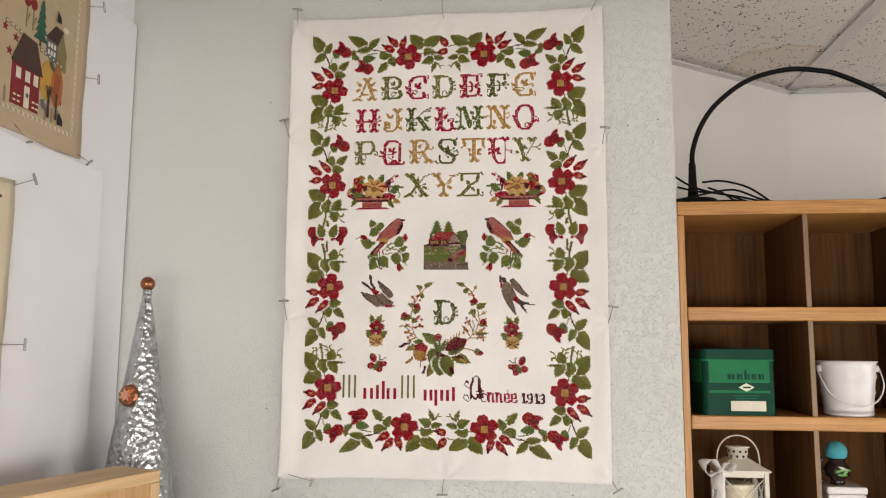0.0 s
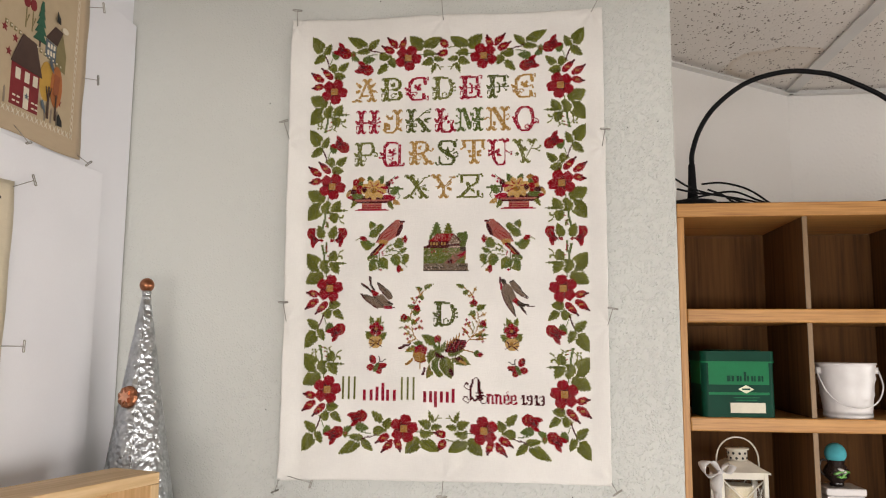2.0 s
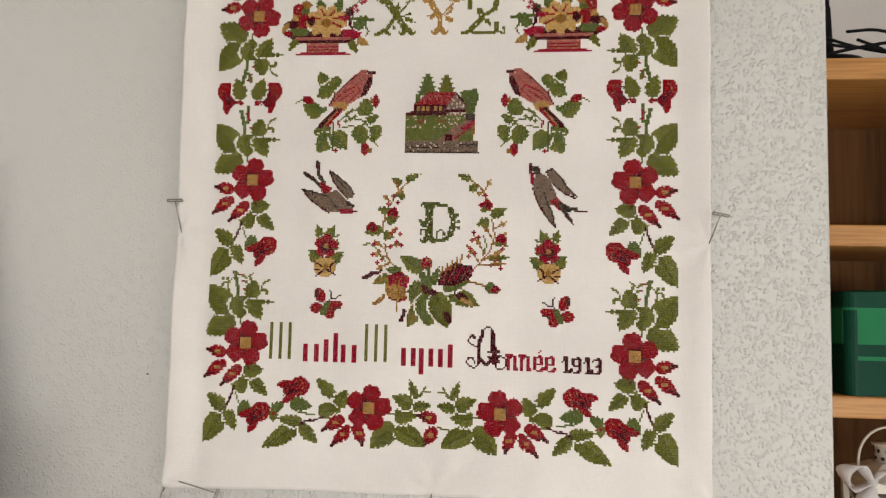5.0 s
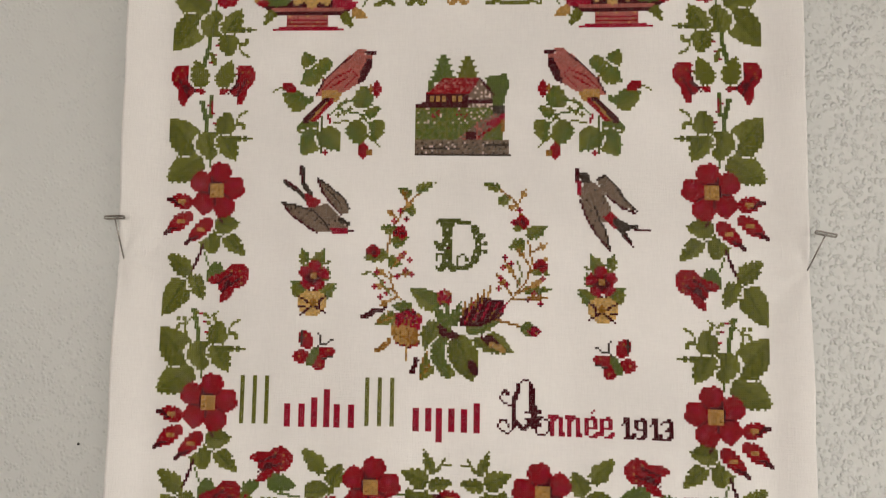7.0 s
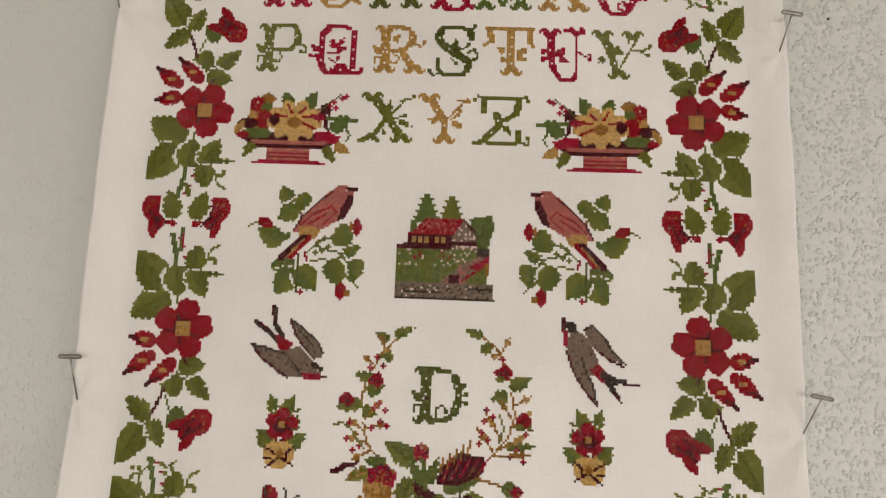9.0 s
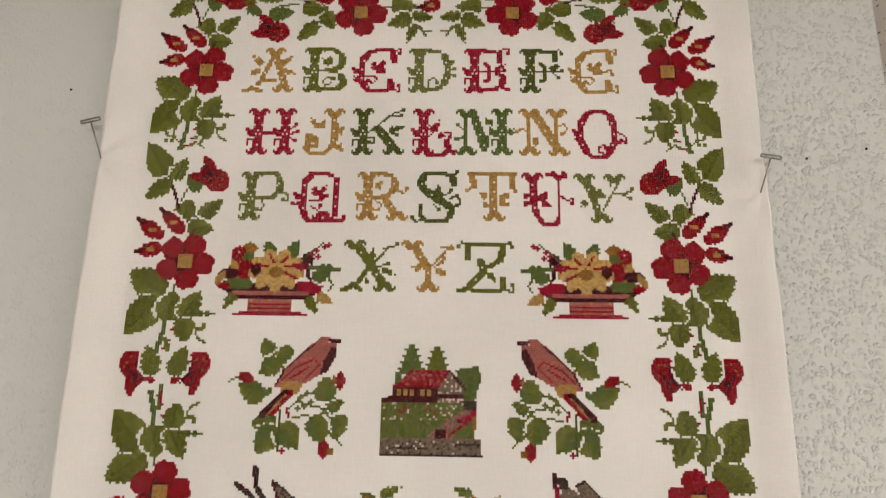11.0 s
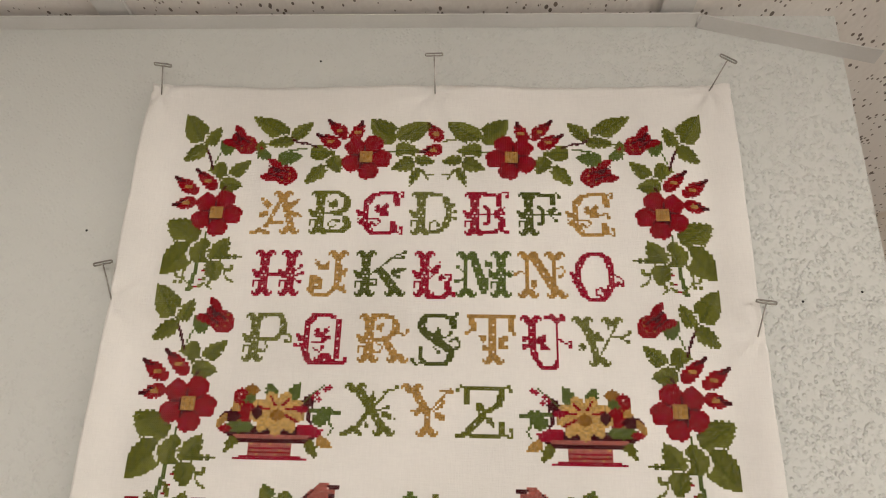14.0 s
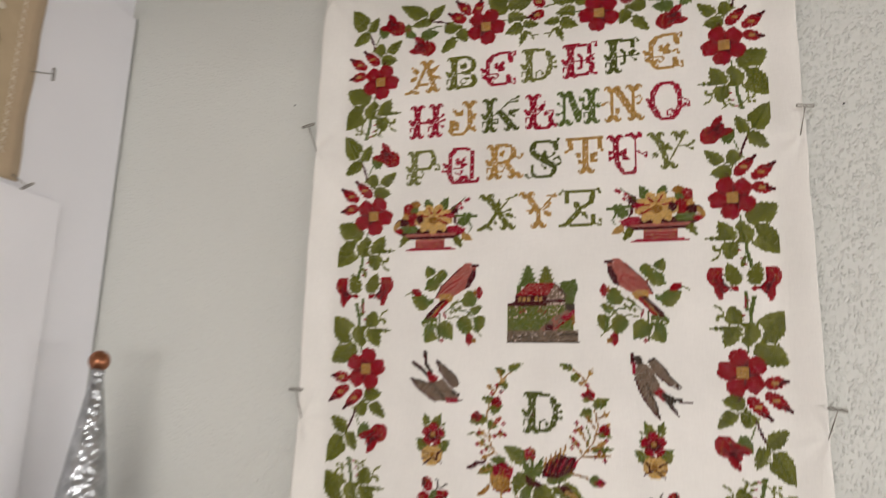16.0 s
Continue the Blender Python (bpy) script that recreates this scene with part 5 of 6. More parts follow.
def lower_cloth():
    ob = thing("cream_cloth", "plain cream linen cloth pinned beside the corner", "cloth", at=(LEFT, 0.95, 1.6))
    c = under(part("cloth", wavy_cloth(0.74, 1.070, 1.60, 1.966, LEFT + 0.0066, 0.002), M_CREAM), ob)
    sol = c.modifiers.new("thickness", "SOLIDIFY")
    sol.thickness, sol.offset = 0.0007, 1
    for k in range(5):
        z = 1.935 - 0.014 * k
        under(part("stitched_bar", flat([(0.990 + 0.004 * (k % 2), z), (1.042 - 0.003 * (k % 3), z), (1.042 - 0.003 * (k % 3), z + 0.004), (0.990, z + 0.004)], LEFT + 0.0082), C_ROOF), ob)


tagged(part("foam_board", box(LEFT + 0.0003, LEFT + 0.006, 0.45, 1.312, 1.2505, 2.035, 0.001), M_BOARD), "white foam board standing against the side wall", "foam board")
lower_cloth()
for y, z, hy, hz, bar in ((1.231, 2.050, 1.240, 2.036, (0, 0.7, 0.7)), (1.236, 2.19, 1.252, 2.191, (0, 0.1, 1)), (1.236, 2.322, 1.256, 2.329, (0, 0.4, -0.9)), (1.066, 2.055, 1.078, 2.030, (0, 1, 0.15)), (1.066, 1.958, 1.088, 1.972, (0, 0.5, -0.8)), (1.066, 1.718, 1.092, 1.718, (0, 0, 1))):
    low = 0.0066 if z < 2 else 0
    t_pin((LEFT + 0.002 + low, y, z), (LEFT + 0.020 + low, hy, hz), bar)

# ---- counter with the metal cone and the pine box ----
TABLE = 1.25


def counter():
    ob = thing("counter", "plain white counter under the side wall", "counter", at=(-0.65, 0.8, 0))
    bm = prism([(LEFT + 0.001, 0.42), (-0.50, 0.42), (-0.50, 1.13), (EDGE - 0.01, 1.13), (EDGE - 0.01, WALL - 0.002), (LEFT + 0.001, WALL - 0.002)], TABLE - 0.03, TABLE)
    under(part("worktop", bm, M_BOARD), ob)
    under(part("return_body", box(-0.515, EDGE - 0.03, 1.15, WALL - 0.002, 0.0, TABLE - 0.0305, 0.003), M_WHITE), ob)
    under(part("body", box(LEFT + 0.001, -0.52, 0.44, WALL - 0.002, 0.0, TABLE - 0.03, 0.003), M_WHITE), ob)


counter()


def cone_tree():
    x, y = -0.683, 1.305
    ob = thing("metal_cone_tree", "hammered galvanised cone tree with copper ball and medallion", "ornament", at=(x, y, TABLE))
    apex, base = 1.812, TABLE

    def rad(z):
        return 0.0068 + 0.153 * (apex - z)
    prof = [(0.0, 0.0), (rad(base), 0.0)] + [(rad(base + (apex - base) * k / 60), (apex - base) * k / 60) for k in range(1, 61)] + [(0.0, apex - base)]
    bm = lathe(prof, (x, y, base), 96)
    for v in bm.verts:
        d = Vector((v.co.x - x, v.co.y - y, 0))
        if d.length > 0.004:
            k = noise.noise(v.co * 90) * 0.0006 + noise.noise(v.co * 160) * 0.0004
            v.co += d.normalized() * k
    under(part("cone", bm, M_GALV), ob)
    ang = math.atan2(-y, -x) - 0.20
    seam = [Vector((x + (rad(z) + 0.0004) * math.cos(ang), y + (rad(z) + 0.0004) * math.sin(ang), z)) for z in (apex - 0.01, apex - 0.2, apex - 0.4, base + 0.002)]
    bm = bmesh.new()
    tube_into(bm, smooth_path(seam, 6), 0.0011, 6)
    under(part("seam", bm, M_GALV), ob)
    under(part("collar", lathe([(0.0066, -0.006), (0.0082, 0.0), (0.0075, 0.006), (0.0, 0.007)], (x, y, apex), 24), M_GALV), ob)
    bm = bmesh.new()
    bmesh.ops.create_uvsphere(bm, u_segments=28, v_segments=18, radius=0.0128, matrix=Matrix.Translation((x, y, apex + 0.015)))
    for f in bm.faces:
        f.smooth = True
    under(part("ball", bm, M_COPPER, None, "round copper ball"), ob)
    # medallion on the flank
    z = 1.632
    a2 = math.atan2(-y, -x) - 0.62
    n = Vector((math.cos(a2), math.sin(a2), 0.15)).normalized()
    c = Vector((x + rad(z) * math.cos(a2), y + rad(z) * math.sin(a2), z)) + n * 0.001
    m = Matrix.Translation(c) @ n.to_track_quat("Z", "Y").to_matrix().to_4x4()
    bm = lathe([(0.0, 0.0), (0.019, 0.0), (0.0185, 0.003), (0.014, 0.0045), (0.0, 0.005)], (0, 0, 0), 28)
    for v in bm.verts:
        r = math.hypot(v.co.x, v.co.y)
        if r > 0.005:
            v.co.z += 0.0016 * math.sin(9 * math.atan2(v.co.y, v.co.x)) * r / 0.019
    bmesh.ops.transform(bm, matrix=m, verts=bm.verts)
    med = under(part("medallion", bm, M_COPPER, None, "round dark copper medallion"), ob)
    bm = bmesh.new()
    pts = []
    for k in range(14):
        a = 2 * math.pi * k / 14
        r = 0.0125 if k % 2 == 0 else 0.0065
        pts.append((r * math.cos(a), r * math.sin(a)))
    lo = [bm.verts.new((p[0] - 0.002, p[1], 0.0045)) for p in pts]
    hi = [bm.verts.new((p[0] - 0.002, p[1], 0.0085)) for p in pts]
    bm.faces.new(hi)
    bm.faces.new(lo[::-1])
    for i in range(14):
        j = (i + 1) % 14
        bm.faces.new((lo[i], lo[j], hi[j], hi[i]))
    bmesh.ops.transform(bm, matrix=m, verts=bm.verts)
    lf = part("leaf", bm, M_ROSE, None, "bright copper leaf")
    lf.parent = med


cone_tree()


def wooden_ball():
    x, y = -0.424, 1.30
    ob = thing("ball_finial", "dark brown turned wooden ball on a round foot", "ornament", at=(x, y, TABLE))
    r, c = 0.049, 0.140
    ball = [(r * math.sin(math.pi * k / 24), c - r * math.cos(math.pi * k / 24)) for k in range(2, 25)]
    under(part("ball", lathe([(0.0, c - r)] + ball, (x, y, TABLE), 40), M_DARKWOOD), ob)
    under(part("foot", lathe([(0.0, 0.0), (0.04, 0.0), (0.04, 0.008), (0.016, 0.02), (0.011, 0.05), (0.014, 0.088), (0.012, 0.094), (0.0, 0.094)], (x, y, TABLE), 32), M_DARKWOOD), ob)


M_DARKWOOD = wood("dark_stained_wood", (0.06, 0.028, 0.02), (0.022, 0.011, 0.009), (40, 40, 12), 0.35)
wooden_ball()


def pine_box():
    H, D, L, T = 1.526, 0.095, 0.30, 0.017
    ob = thing("pine_box", "open pine wooden box standing on the counter", "box", at=(-0.575, 1.17, TABLE))
    ob.rotation_euler = (0, 0, radians(-17.8))
    h = H - TABLE
    for name, b in (("top_board", (-D, 0, -L, 0, h - T, h)), ("end_board", (-D, 0, -T, 0, T, h - T - 0.0006)), ("end_board", (-D, 0, -L, -L + T, T, h - T - 0.0006)),
                    ("bottom_board", (-D, 0, -L, 0, 0, T - 0.0006)), ("back_board", (-D + 0.001, -D + 0.006, -L + T + 0.0006, -T - 0.0006, T, h - T - 0.0006))):
        part(name, box(*b, 0.0012), M_PINE if name != "end_board" else M_PINE_UP, ob)


M_PINE_UP = wood("clear_pine_upright", (0.70, 0.50, 0.28), (0.52, 0.33, 0.15), (140, 140, 8), 0.5)
pine_box()

# ---- oak pigeonhole shelf ----
SX, SY, STOP = 0.283, 1.52, 2.001
CELL, DEEP = 0.2265, 0.27
SHELVES = [1.796 - 0.2035 * k for k in range(9)]


def oak_shelf():
    ob = thing("pigeonhole_shelf", "golden oak pigeonhole shelf with dark brown inside", "shelf", at=(SX, SY, 0))
    right = SX + 0.012 + 5 * CELL
    under(part("top_board", box(SX, right + 0.012, SY, SY + DEEP, STOP - 0.027, STOP, 0.0025), M_OAK), ob)
    for x in (SX, right):
        under(part("side_board", box(x, x + 0.0135, SY + 0.002, SY + DEEP, 0, STOP - 0.0275, 0.0015), M_OAK_UP), ob)
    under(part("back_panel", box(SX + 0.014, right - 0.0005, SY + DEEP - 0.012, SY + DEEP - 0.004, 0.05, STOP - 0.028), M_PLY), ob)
    for z in SHELVES:
        under(part("shelf_board", box(SX + 0.014, right - 0.0005, SY + 0.0005, SY + DEEP - 0.0125, z - 0.026, z, 0.0025), M_OAK), ob)
    tops = [STOP - 0.0275] + [z - 0.0265 for z in SHELVES]
    for c in range(1, 5):
        x = SX + 0.0085 + c * CELL
        for z0, z1 in zip(SHELVES, tops):
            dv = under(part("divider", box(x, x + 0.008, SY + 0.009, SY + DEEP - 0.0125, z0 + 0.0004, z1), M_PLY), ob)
            edge = part("front_edge", box(x - 0.0004, x + 0.0084, SY + 0.006, SY + 0.0088, z0 + 0.0004, z1), M_EDGE)
            edge.parent = dv
    under(part("plinth", box(SX + 0.014, right - 0.0005, SY + 0.02, SY + 0.035, 0, SHELVES[-1] - 0.0265), M_OAK), ob)


oak_shelf()


def gooseneck_lamp():
    x, y = 0.331, 1.60
    ob = thing("gooseneck_lamp", "black gooseneck lamp standing on the oak shelf", "lamp", at=(x, y, STOP))
    under(part("base", lathe([(0.0, 0.0), (0.052, 0.0), (0.052, 0.008), (0.046, 0.016), (0.014, 0.020), (0.0, 0.021)], (x, y, STOP), 40), M_BLACK), ob)
    under(part("sleeve", lathe([(0.0, 0.018), (0.0115, 0.018), (0.0085, 0.05), (0.0068, 0.094), (0.0058, 0.096), (0.0, 0.097)], (x, y, STOP), 24), M_BLACK), ob)
    pts = [(x, y, STOP + 0.09), (0.334, y, 2.125), (0.352, y, 2.175), (0.386, y, 2.222), (0.448, y, 2.268), (0.525, y, 2.289), (0.590, y, 2.285), (0.635, y, 2.272), (0.716, y, 2.228), (0.775, y, 2.165), (0.80, y, 2.10)]
    bm = bmesh.new()
    path = smooth_path(pts, 26)
    tube_into(bm, path, 0.0050, 10)
    bm.verts.ensure_lookup_table()
    for i, p in enumerate(path):
        f = 1.0 + (0.12 if i % 2 else -0.05)
        for q in range(10):
            v = bm.verts[i * 10 + q]
            v.co = p + (v.co - p) * f
    under(part("neck", bm, M_BLACK, None, "ribbed flexible black neck"), ob)
    under(part("lamp_head", lathe([(0.0, 0.0), (0.03, 0.0), (0.027, 0.03), (0.012, 0.055), (0.006, 0.06), (0.0, 0.06)], (0.80, y, 2.045), 28), M_BLACK), ob)


gooseneck_lamp()


def cables():
    z = STOP + 0.0022
    runs = [
        [(0.292, 1.56, 2.038), (0.33, 1.556, 2.028), (0.38, 1.55, 2.020), (0.43, 1.56, 2.006), (0.47, 1.57, z), (0.52, 1.60, z)],
        [(0.290, 1.565, 2.06), (0.32, 1.562, 2.040), (0.36, 1.56, 2.026), (0.41, 1.565, 2.018), (0.46, 1.58, 2.010), (0.50, 1.60, z)],
        [(0.34, 1.555, 2.046), (0.38, 1.56, 2.049), (0.43, 1.57, 2.038), (0.47, 1.58, 2.015), (0.49, 1.60, z), (0.44, 1.66, z)],
        [(0.30, 1.55, 2.012), (0.35, 1.546, 2.022), (0.40, 1.548, 2.028), (0.45, 1.56, 2.012), (0.49, 1.57, 2.004), (0.54, 1.56, z), (0.57, 1.58, z)],
        [(0.35, 1.55, 2.034), (0.38, 1.552, 2.022), (0.40, 1.55, 2.008), (0.43, 1.545, z), (0.48, 1.56, z)],
        [(0.66, 1.56, z), (0.70, 1.57, 2.012), (0.76, 1.58, 2.006), (0.80, 1.60, z)],
    ]
    for r in runs:
        ob = part("cable", tube(r, 0.0021, 7), M_BLACK)
        tagged(ob, "loose black power cable lying on the shelf", "cable", "cables on the shelf")
    ob = part("power_adapter", box(0.37, 0.42, 1.60, 1.65, STOP, STOP + 0.018, 0.004), M_BLACK)
    tagged(ob, "small black power adapter on the shelf", "adapter")


cables()


# ---- things in the pigeonholes ----
def rounded(w, d, r, z0, z1):
    """An upright block, rounded in plan."""
    pts = []
    for cx, cy, a0 in ((w - r, d - r, 0), (-w + r, d - r, 90), (-w + r, -d + r, 180), (w - r, -d + r, 270)):
        for k in range(6):
            a = radians(a0 + 18 * k)
            pts.append((cx + r * math.cos(a), cy + r * math.sin(a)))
    return prism(pts, z0, z1)


def tin_caddy():
    z0 = SHELVES[1]
    ob = thing("tin_caddy", "green enamelled tin caddy with a hinged lid", "tin", at=(0.386, 1.575, z0))
    ob.rotation_euler = (0, 0, radians(2))
    ob.scale = (1.07, 1.07, 1.045)
    w, d, h = 0.0625, 0.047, 0.100
    part("body", rounded(w, d, 0.011, 0.0, h), M_DKGREEN, ob, "dark green tin body")
    part("lid", rounded(w + 0.0012, d + 0.0012, 0.012, h - 0.001, h + 0.018), M_DKGREEN, ob)
    part("lid_bead", rounded(w + 0.002, d + 0.002, 0.0125, h - 0.003, h - 0.0002), M_GREEN, ob)
    part("lid_plate", box(-0.040, 0.044, -d + 0.016, d - 0.016, h + 0.0188, h + 0.0205, 0.0006), M_DKGREEN, ob)
    f = -d
    part("upper_band", box(-w + 0.0105, w - 0.0105, f - 0.0005, f + 0.001, 0.058, h - 0.003), M_GREEN, ob, "lighter green band")
    part("stripe", box(-w + 0.0105, w - 0.0105, f - 0.0005, f + 0.001, 0.040, 0.0445), M_GREEN, ob)
    part("side_band", box(-w - 0.0005, -w + 0.001, f + 0.011, d - 0.011, 0.058, h - 0.003), M_GREEN, ob)
    part("paper_label", box(-0.016, 0.044, f - 0.0008, f + 0.001, 0.008, 0.026), M_PAPER, ob, "blank cream paper label")
    bm = bmesh.new()
    a = [bm.verts.new((0.012 + x, f - 0.001, 0.050 + z)) for x, z in ((-0.0135, 0), (0, 0.0075), (0.0135, 0), (0, -0.0075))]
    b = [bm.verts.new((v.co.x, f + 0.0005, v.co.z)) for v in a]
    bm.faces.new(a)
    for i in range(4):
        bm.faces.new((a[i], b[i], b[(i + 1) % 4], a[(i + 1) % 4]))
    bmesh.ops.recalc_face_normals(bm, faces=bm.faces)
    part("diamond", bm, M_CREAMTIN, ob, "cream diamond emblem")
    part("diamond_bar", box(0.005, 0.019, f - 0.0014, f, 0.0485, 0.0515), M_DKGREEN, ob)
    x = -0.020
    for wd, top in ((0.014, 0.074), (0.010, 0.074), (0.010, 0.081), (0.009, 0.074), (0.011, 0.074)):
        part("print_bar", box(x, x + wd * 0.42, f - 0.001, f, 0.064, top, 0.0004), M_DKGREEN, ob)
        part("print_bar", box(x + wd * 0.55, x + wd * 0.85, f - 0.001, f, 0.064, 0.074, 0.0004), M_DKGREEN, ob)
        x += wd + 0.0025
    for k, zz in enumerate((0.0345, 0.030)):
        part("print_bar", box(-0.010 + 0.004 * k, 0.034 - 0.004 * k, f - 0.0007, f, zz, zz + 0.0011), M_GREEN, ob)


tin_caddy()


def pail():
    x, y, z0 = 0.597, 1.568, SHELVES[1]
    ob = thing("small_pail", "small white enamelled pail with a wire handle", "pail", at=(x, y, z0))
    h, rb, rt = 0.102, 0.0415, 0.052
    prof = [(0.0, 0.002), (rb - 0.001, 0.002), (rb, 0.0), (rb + 0.0012, 0.002), (rb + 0.002, 0.008)]
    for k in range(1, 14):
        t = k / 14
        prof.append((rb + (rt - rb) * t + (0.002 if k == 10 else 0.0014 if k == 6 else 0), h * t))
    prof += [(rt, h), (rt + 0.0016, h + 0.0006), (rt + 0.0016, h - 0.0022), (rt - 0.0004, h - 0.002), (rb - 0.001, 0.004), (0.0, 0.004)]
    under(part("body", lathe(prof, (x, y, z0), 56), M_ENAMEL), ob)
    for s in (-1, 1):
        under(part("ear", lathe([(0.0, -0.006), (0.006, -0.006), (0.006, 0.006), (0.0, 0.006)], (x + s * (rt - 0.001), y - 0.006, z0 + h - 0.014), 16), M_ENAMEL), ob)
    pts = [(x + 0.056 * math.cos(a), y - 0.020 - 0.036 * math.sin(a), z0 + 0.086 - 0.066 * math.sin(a) ** 0.8) for a in [math.pi * k / 12 for k in range(13)]]
    pts = [(x - 0.0565, y - 0.008, z0 + h - 0.014)] + pts[::-1][1:-1] + [(x + 0.0565, y - 0.008, z0 + h - 0.014)]
    under(part("handle", tube(pts, 0.0014, 8, n=5), M_ENAMEL, None, "thin white wire handle"), ob)


pail()


def lantern():
    x, y, z0 = 0.394, 1.583, SHELVES[2]
    ob = thing("candle_lantern", "cream metal candle lantern with a white organza ribbon", "lantern", at=(x, y, z0))
    w, h = 0.040, 0.098
    under(part("base", box(x - w - 0.006, x + w + 0.006, y - w - 0.006, y + w + 0.006, z0, z0 + 0.008, 0.002), M_LANTERN), ob)
    for sx in (-1, 1):
        for sy in (-1, 1):
            under(part("post", box(x + sx * w - 0.004, x + sx * w + 0.004, y + sy * w - 0.004, y + sy * w + 0.004, z0 + 0.0082, z0 + h, 0.0008), M_LANTERN), ob)
    for s in (-1, 1):
        under(part("rail", box(x - w + 0.0042, x + w - 0.0042, y + s * w - 0.003, y + s * w + 0.003, z0 + h - 0.010, z0 + h - 0.0004), M_LANTERN), ob)
        under(part("rail", box(x + s * w - 0.003, x + s * w + 0.003, y - w + 0.0042, y + w - 0.0042, z0 + h - 0.010, z0 + h - 0.0004), M_LANTERN), ob)
        for a, b in (((-1, 0.012), (1, h - 0.012)), ((1, 0.012), (-1, h - 0.012))):
            bm = bmesh.new()
            tube_into(bm, [Vector((x + a[0] * (w - 0.003), y + s * w - 0.001 * a[0], z0 + a[1])), Vector((x, y + s * w - 0.001 * a[0], z0 + h / 2)), Vector((x + b[0] * (w - 0.003), y + s * w - 0.001 * a[0], z0 + b[1]))], 0.0013, 6)
            under(part("cross_bar", bm, M_LANTERN), ob)
            bm = bmesh.new()
            tube_into(bm, [Vector((x + s * w - 0.001 * a[0], y + a[0] * (w - 0.003), z0 + a[1])), Vector((x + s * w - 0.001 * a[0], y, z0 + h / 2)), Vector((x + s * w - 0.001 * a[0], y + b[0] * (w - 0.003), z0 + b[1]))], 0.0013, 6)
            under(part("cross_bar", bm, M_LANTERN), ob)
        g = under(part("pane", box(x - w + 0.004, x + w - 0.004, y + s * (w - 0.006) - 0.0008, y + s * (w - 0.006) + 0.0008, z0 + 0.0085, z0 + h - 0.011), M_GLASS), ob)
        g.visible_shadow = False
    roof = [(w + 0.012, 0.0), (w + 0.012, 0.003), (w - 0.004, 0.011), (0.021, 0.020), (0.0, 0.021)]
    bm = lathe([(r * 1.3, z) for r, z in roof], (0, 0, 0), 4)
    for f in bm.faces:
        f.smooth = False
    bmesh.ops.transform(bm, matrix=Matrix.Translation((x, y, z0 + h)) @ Matrix.Rotation(radians(45), 4, "Z"), verts=bm.verts)
    under(part("roof", bm, M_LANTERN), ob)
    ch = under(part("chimney", lathe([(0.0, 0.018), (0.0185, 0.018), (0.0185, 0.040), (0.022, 0.0405), (0.022, 0.043), (0.0, 0.044)], (x, y, z0 + h), 32), M_LANTERN), ob)
    for row in range(2):
        for k in range(10):
            a = 2 * math.pi * (k + 0.5 * row) / 10
            n = Vector((math.cos(a), math.sin(a), 0))
            bm = lathe([(0.0, -0.0005), (0.0024, -0.0005), (0.0024, 0.0003), (0.0, 0.0003)], (0, 0, 0), 10)
            bmesh.ops.transform(bm, matrix=Matrix.Translation(Vector((x, y, z0 + h + 0.025 + 0.009 * row)) + n * 0.0186) @ n.to_track_quat("Z", "Y").to_matrix().to_4x4(), verts=bm.verts)
            hole = part("vent_hole", bm, M_HOLE)
            hole.parent = ch
    pts = [(x + 0.040 * math.cos(a), y, z0 + h + 0.008 + 0.055 * math.sin(a) ** 0.75) for a in [math.pi * k / 12 for k in range(13)]]
    under(part("handle", tube(pts, 0.0016, 8, n=4), M_LANTERN), ob)
    under(part("candle", lathe([(0.0, 0.0), (0.027, 0.0), (0.027, 0.060), (0.025, 0.063), (0.0, 0.060)], (x, y, z0 + 0.009), 32), M_WAX, None, "ivory pillar candle"), ob)
    # ribbon: two loops and two tails at the shoulder
    k0 = Vector((x - w - 0.004, y - w - 0.010, z0 + h + 0.004))
    for pts, width in (([(0, 0, 0), (-0.018, -0.006, 0.020), (-0.034, -0.004, 0.012), (-0.024, 0, -0.008), (0, 0, 0)], 0.020), ([(0, 0, 0), (0.008, -0.010, 0.014), (0.020, -0.010, 0.014), (0.014, -0.004, 0.0), (0, 0, 0)], 0.018),
                       ([(0, 0, 0), (-0.010, -0.004, -0.02), (-0.008, -0.004, -0.055), (-0.026, -0.002, -0.095)], 0.024), ([(0, 0, 0), (-0.002, -0.005, -0.02), (-0.012, -0.005, -0.05), (-0.006, -0.004, -0.088)], 0.012)):
        path = smooth_path(pts, 7)
        bm = bmesh.new()
        rows = []
        for i, p in enumerate(path):
            t = i / (len(path) - 1)
            half = width / 2 * (0.35 + 0.65 * math.sin(math.pi * min(1, t * 1.1) * 0.9 + 0.1))
            off = Vector((0.5 + 0.3 * math.sin(6 * t), -0.75, 0.35 * math.cos(5 * t))).normalized() * half
            rows.append((bm.verts.new(k0 + p - off), bm.verts.new(k0 + p + Vector((0, -0.002, 0))), bm.verts.new(k0 + p + off)))
        for a, b in zip(rows, rows[1:]):
            for q in (0, 1):
                bm.faces.new((a[q], a[q + 1], b[q + 1], b[q])).smooth = True
        rb = under(part("ribbon", bm, M_RIBBON, None, "sheer white organza ribbon"), ob)
        sol = rb.modifiers.new("thickness", "SOLIDIFY")
        sol.thickness = 0.0005
    bm = bmesh.new()
    bmesh.ops.create_uvsphere(bm, u_segments=14, v_segments=10, radius=0.006, matrix=Matrix.Translation(k0))
    under(part("knot", bm, M_RIBBON), ob)


lantern()


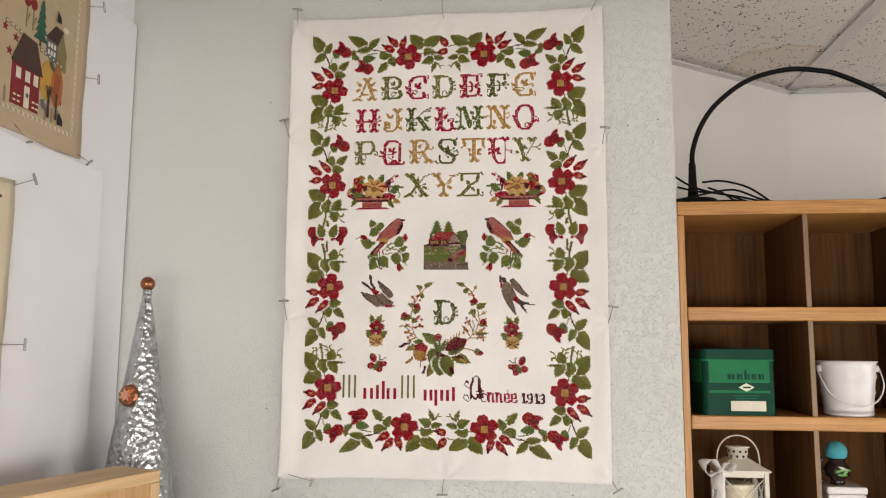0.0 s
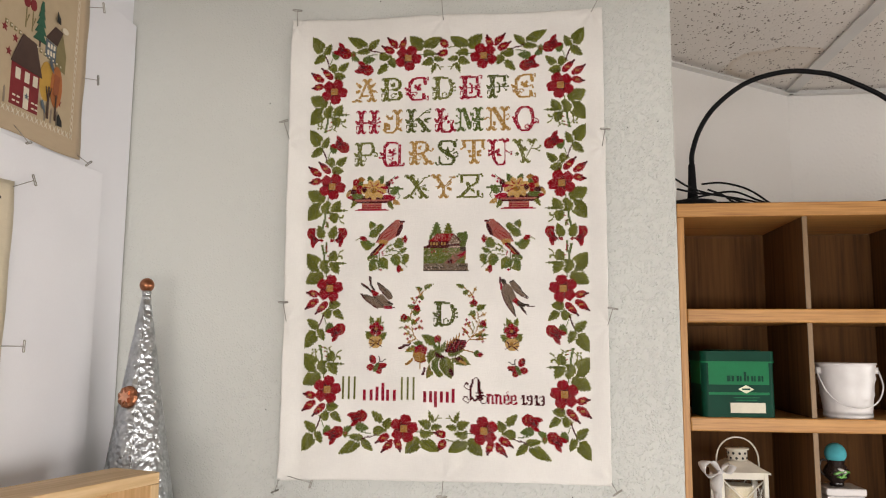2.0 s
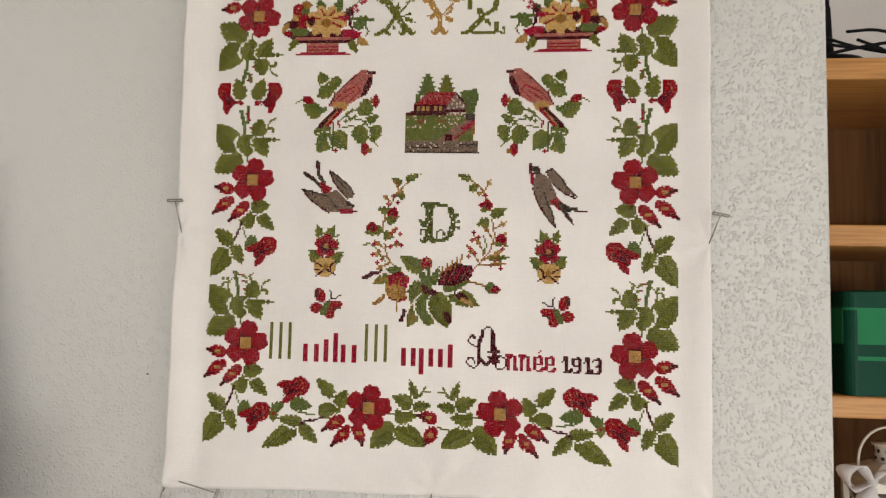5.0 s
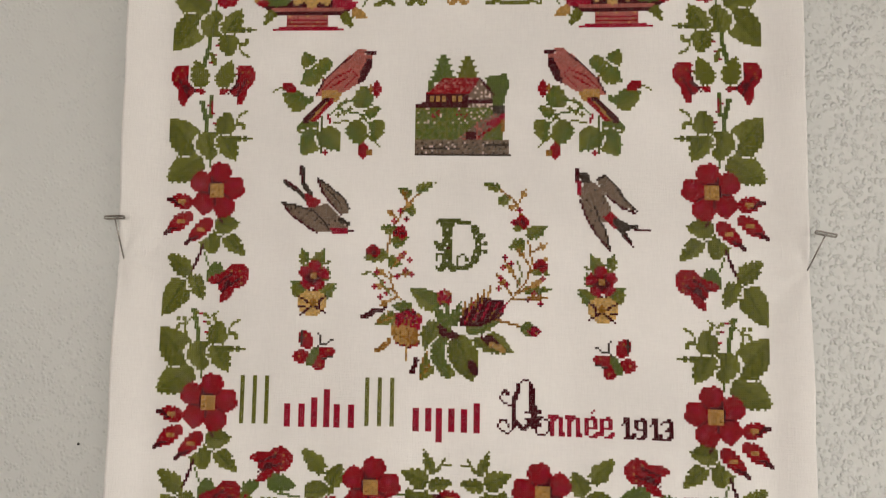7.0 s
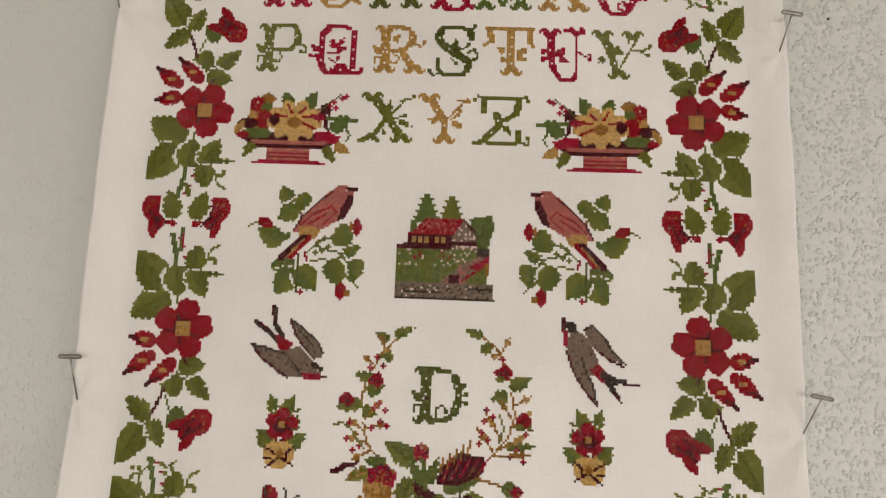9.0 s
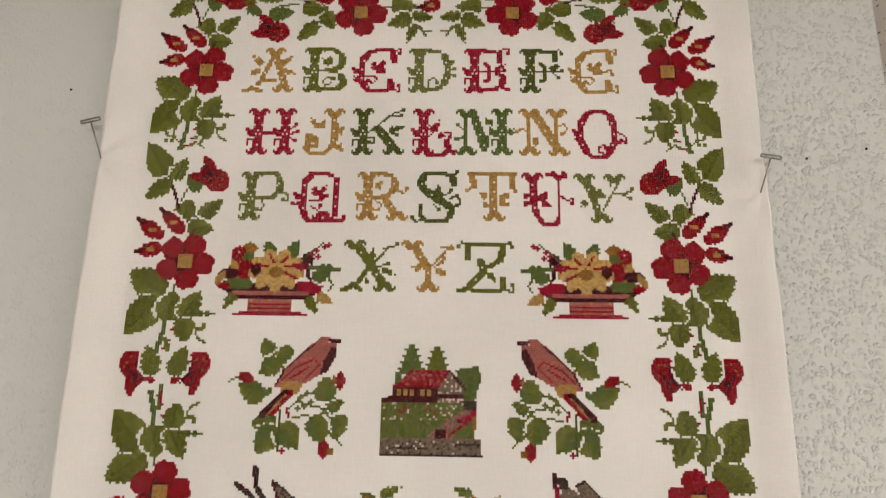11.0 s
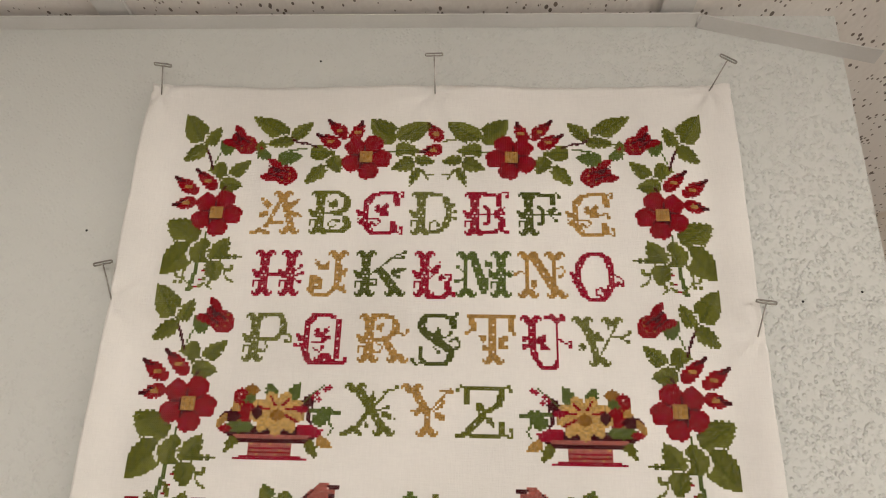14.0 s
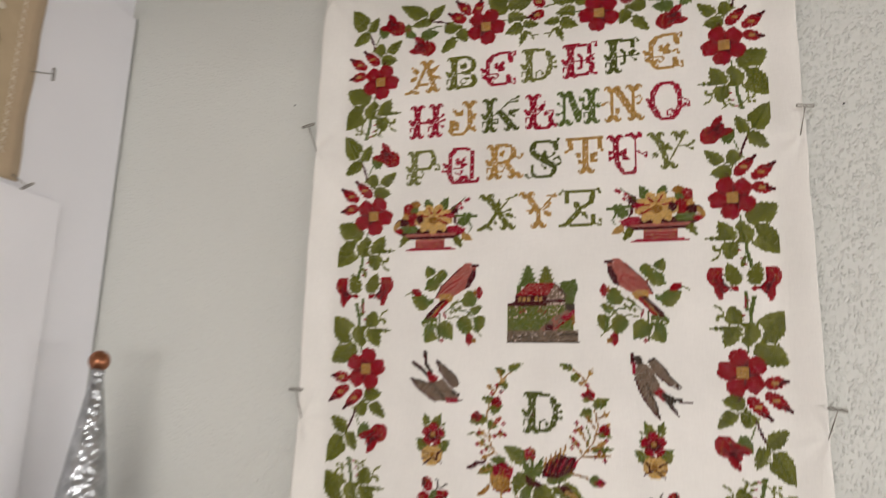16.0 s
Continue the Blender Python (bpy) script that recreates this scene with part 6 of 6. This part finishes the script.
def white_box_and_jug():
    x, y, z0 = 0.580, 1.585, SHELVES[2]
    ob = thing("white_box", "small white lidded box on the shelf", "box", at=(x, y, z0))
    w = 0.036
    under(part("body", box(x - w + 0.002, x + w - 0.002, y - w + 0.002, y + w - 0.002, z0, z0 + 0.060, 0.003), M_ENAMEL), ob)
    under(part("lid", box(x - w, x + w, y - w, y + w, z0 + 0.0605, z0 + 0.074, 0.003), M_ENAMEL), ob)
    zt = z0 + 0.074
    jx = x - 0.004
    jug = thing("small_jug", "small black glazed jug with painted green leaves", "jug", at=(jx, y, zt))
    prof = [(0.0, 0.0), (0.012, 0.0), (0.013, 0.004), (0.011, 0.007), (0.021, 0.016), (0.0235, 0.026), (0.019, 0.036), (0.0145, 0.041), (0.017, 0.048), (0.0155, 0.048), (0.012, 0.041), (0.0, 0.038)]
    under(part("body", lathe(prof, (jx, y, zt), 36), M_GLAZE), jug)
    under(part("handle", tube([(jx - 0.014, y, zt + 0.046), (jx - 0.025, y, zt + 0.047), (jx - 0.030, y, zt + 0.036), (jx - 0.027, y, zt + 0.024), (jx - 0.020, y, zt + 0.018)], 0.0022, 8, n=6), M_GLAZE), jug)
    for a, z, tilt in ((-1.75, 0.024, 0.3), (-1.45, 0.029, -0.4), (-1.2, 0.022, 0.5), (-1.5, 0.017, 0.0), (-0.95, 0.026, -0.2)):
        n = Vector((math.cos(a), math.sin(a), 0.1)).normalized()
        bm = lathe([(0.0, 0.0), (0.0045, 0.0004), (0.002, 0.0012), (0.0, 0.0014)], (0, 0, 0), 14)
        m = Matrix.Translation(Vector((jx, y, zt + z)) + n * 0.0222) @ n.to_track_quat("Z", "Y").to_matrix().to_4x4() @ Matrix.Rotation(tilt, 4, "Z") @ Matrix.Diagonal((2.2, 0.6, 1, 1))
        bmesh.ops.transform(bm, matrix=m, verts=bm.verts)
        under(part("painted_leaf", bm, M_LEAFPAINT if a != -1.45 else M_ENAMEL), jug)
    bm = bmesh.new()
    bmesh.ops.create_uvsphere(bm, u_segments=32, v_segments=20, radius=0.0195, matrix=Matrix.Translation((jx, y, zt + 0.060)))
    for v in bm.verts:
        v.co += (v.co - Vector((jx, y, zt + 0.060))).normalized() * noise.noise(v.co * 300) * 0.0005
    for f in bm.faces:
        f.smooth = True
    tagged(part("felt_ball", bm, M_TURQ), "turquoise felted ball resting in the jug", "ball")


white_box_and_jug()
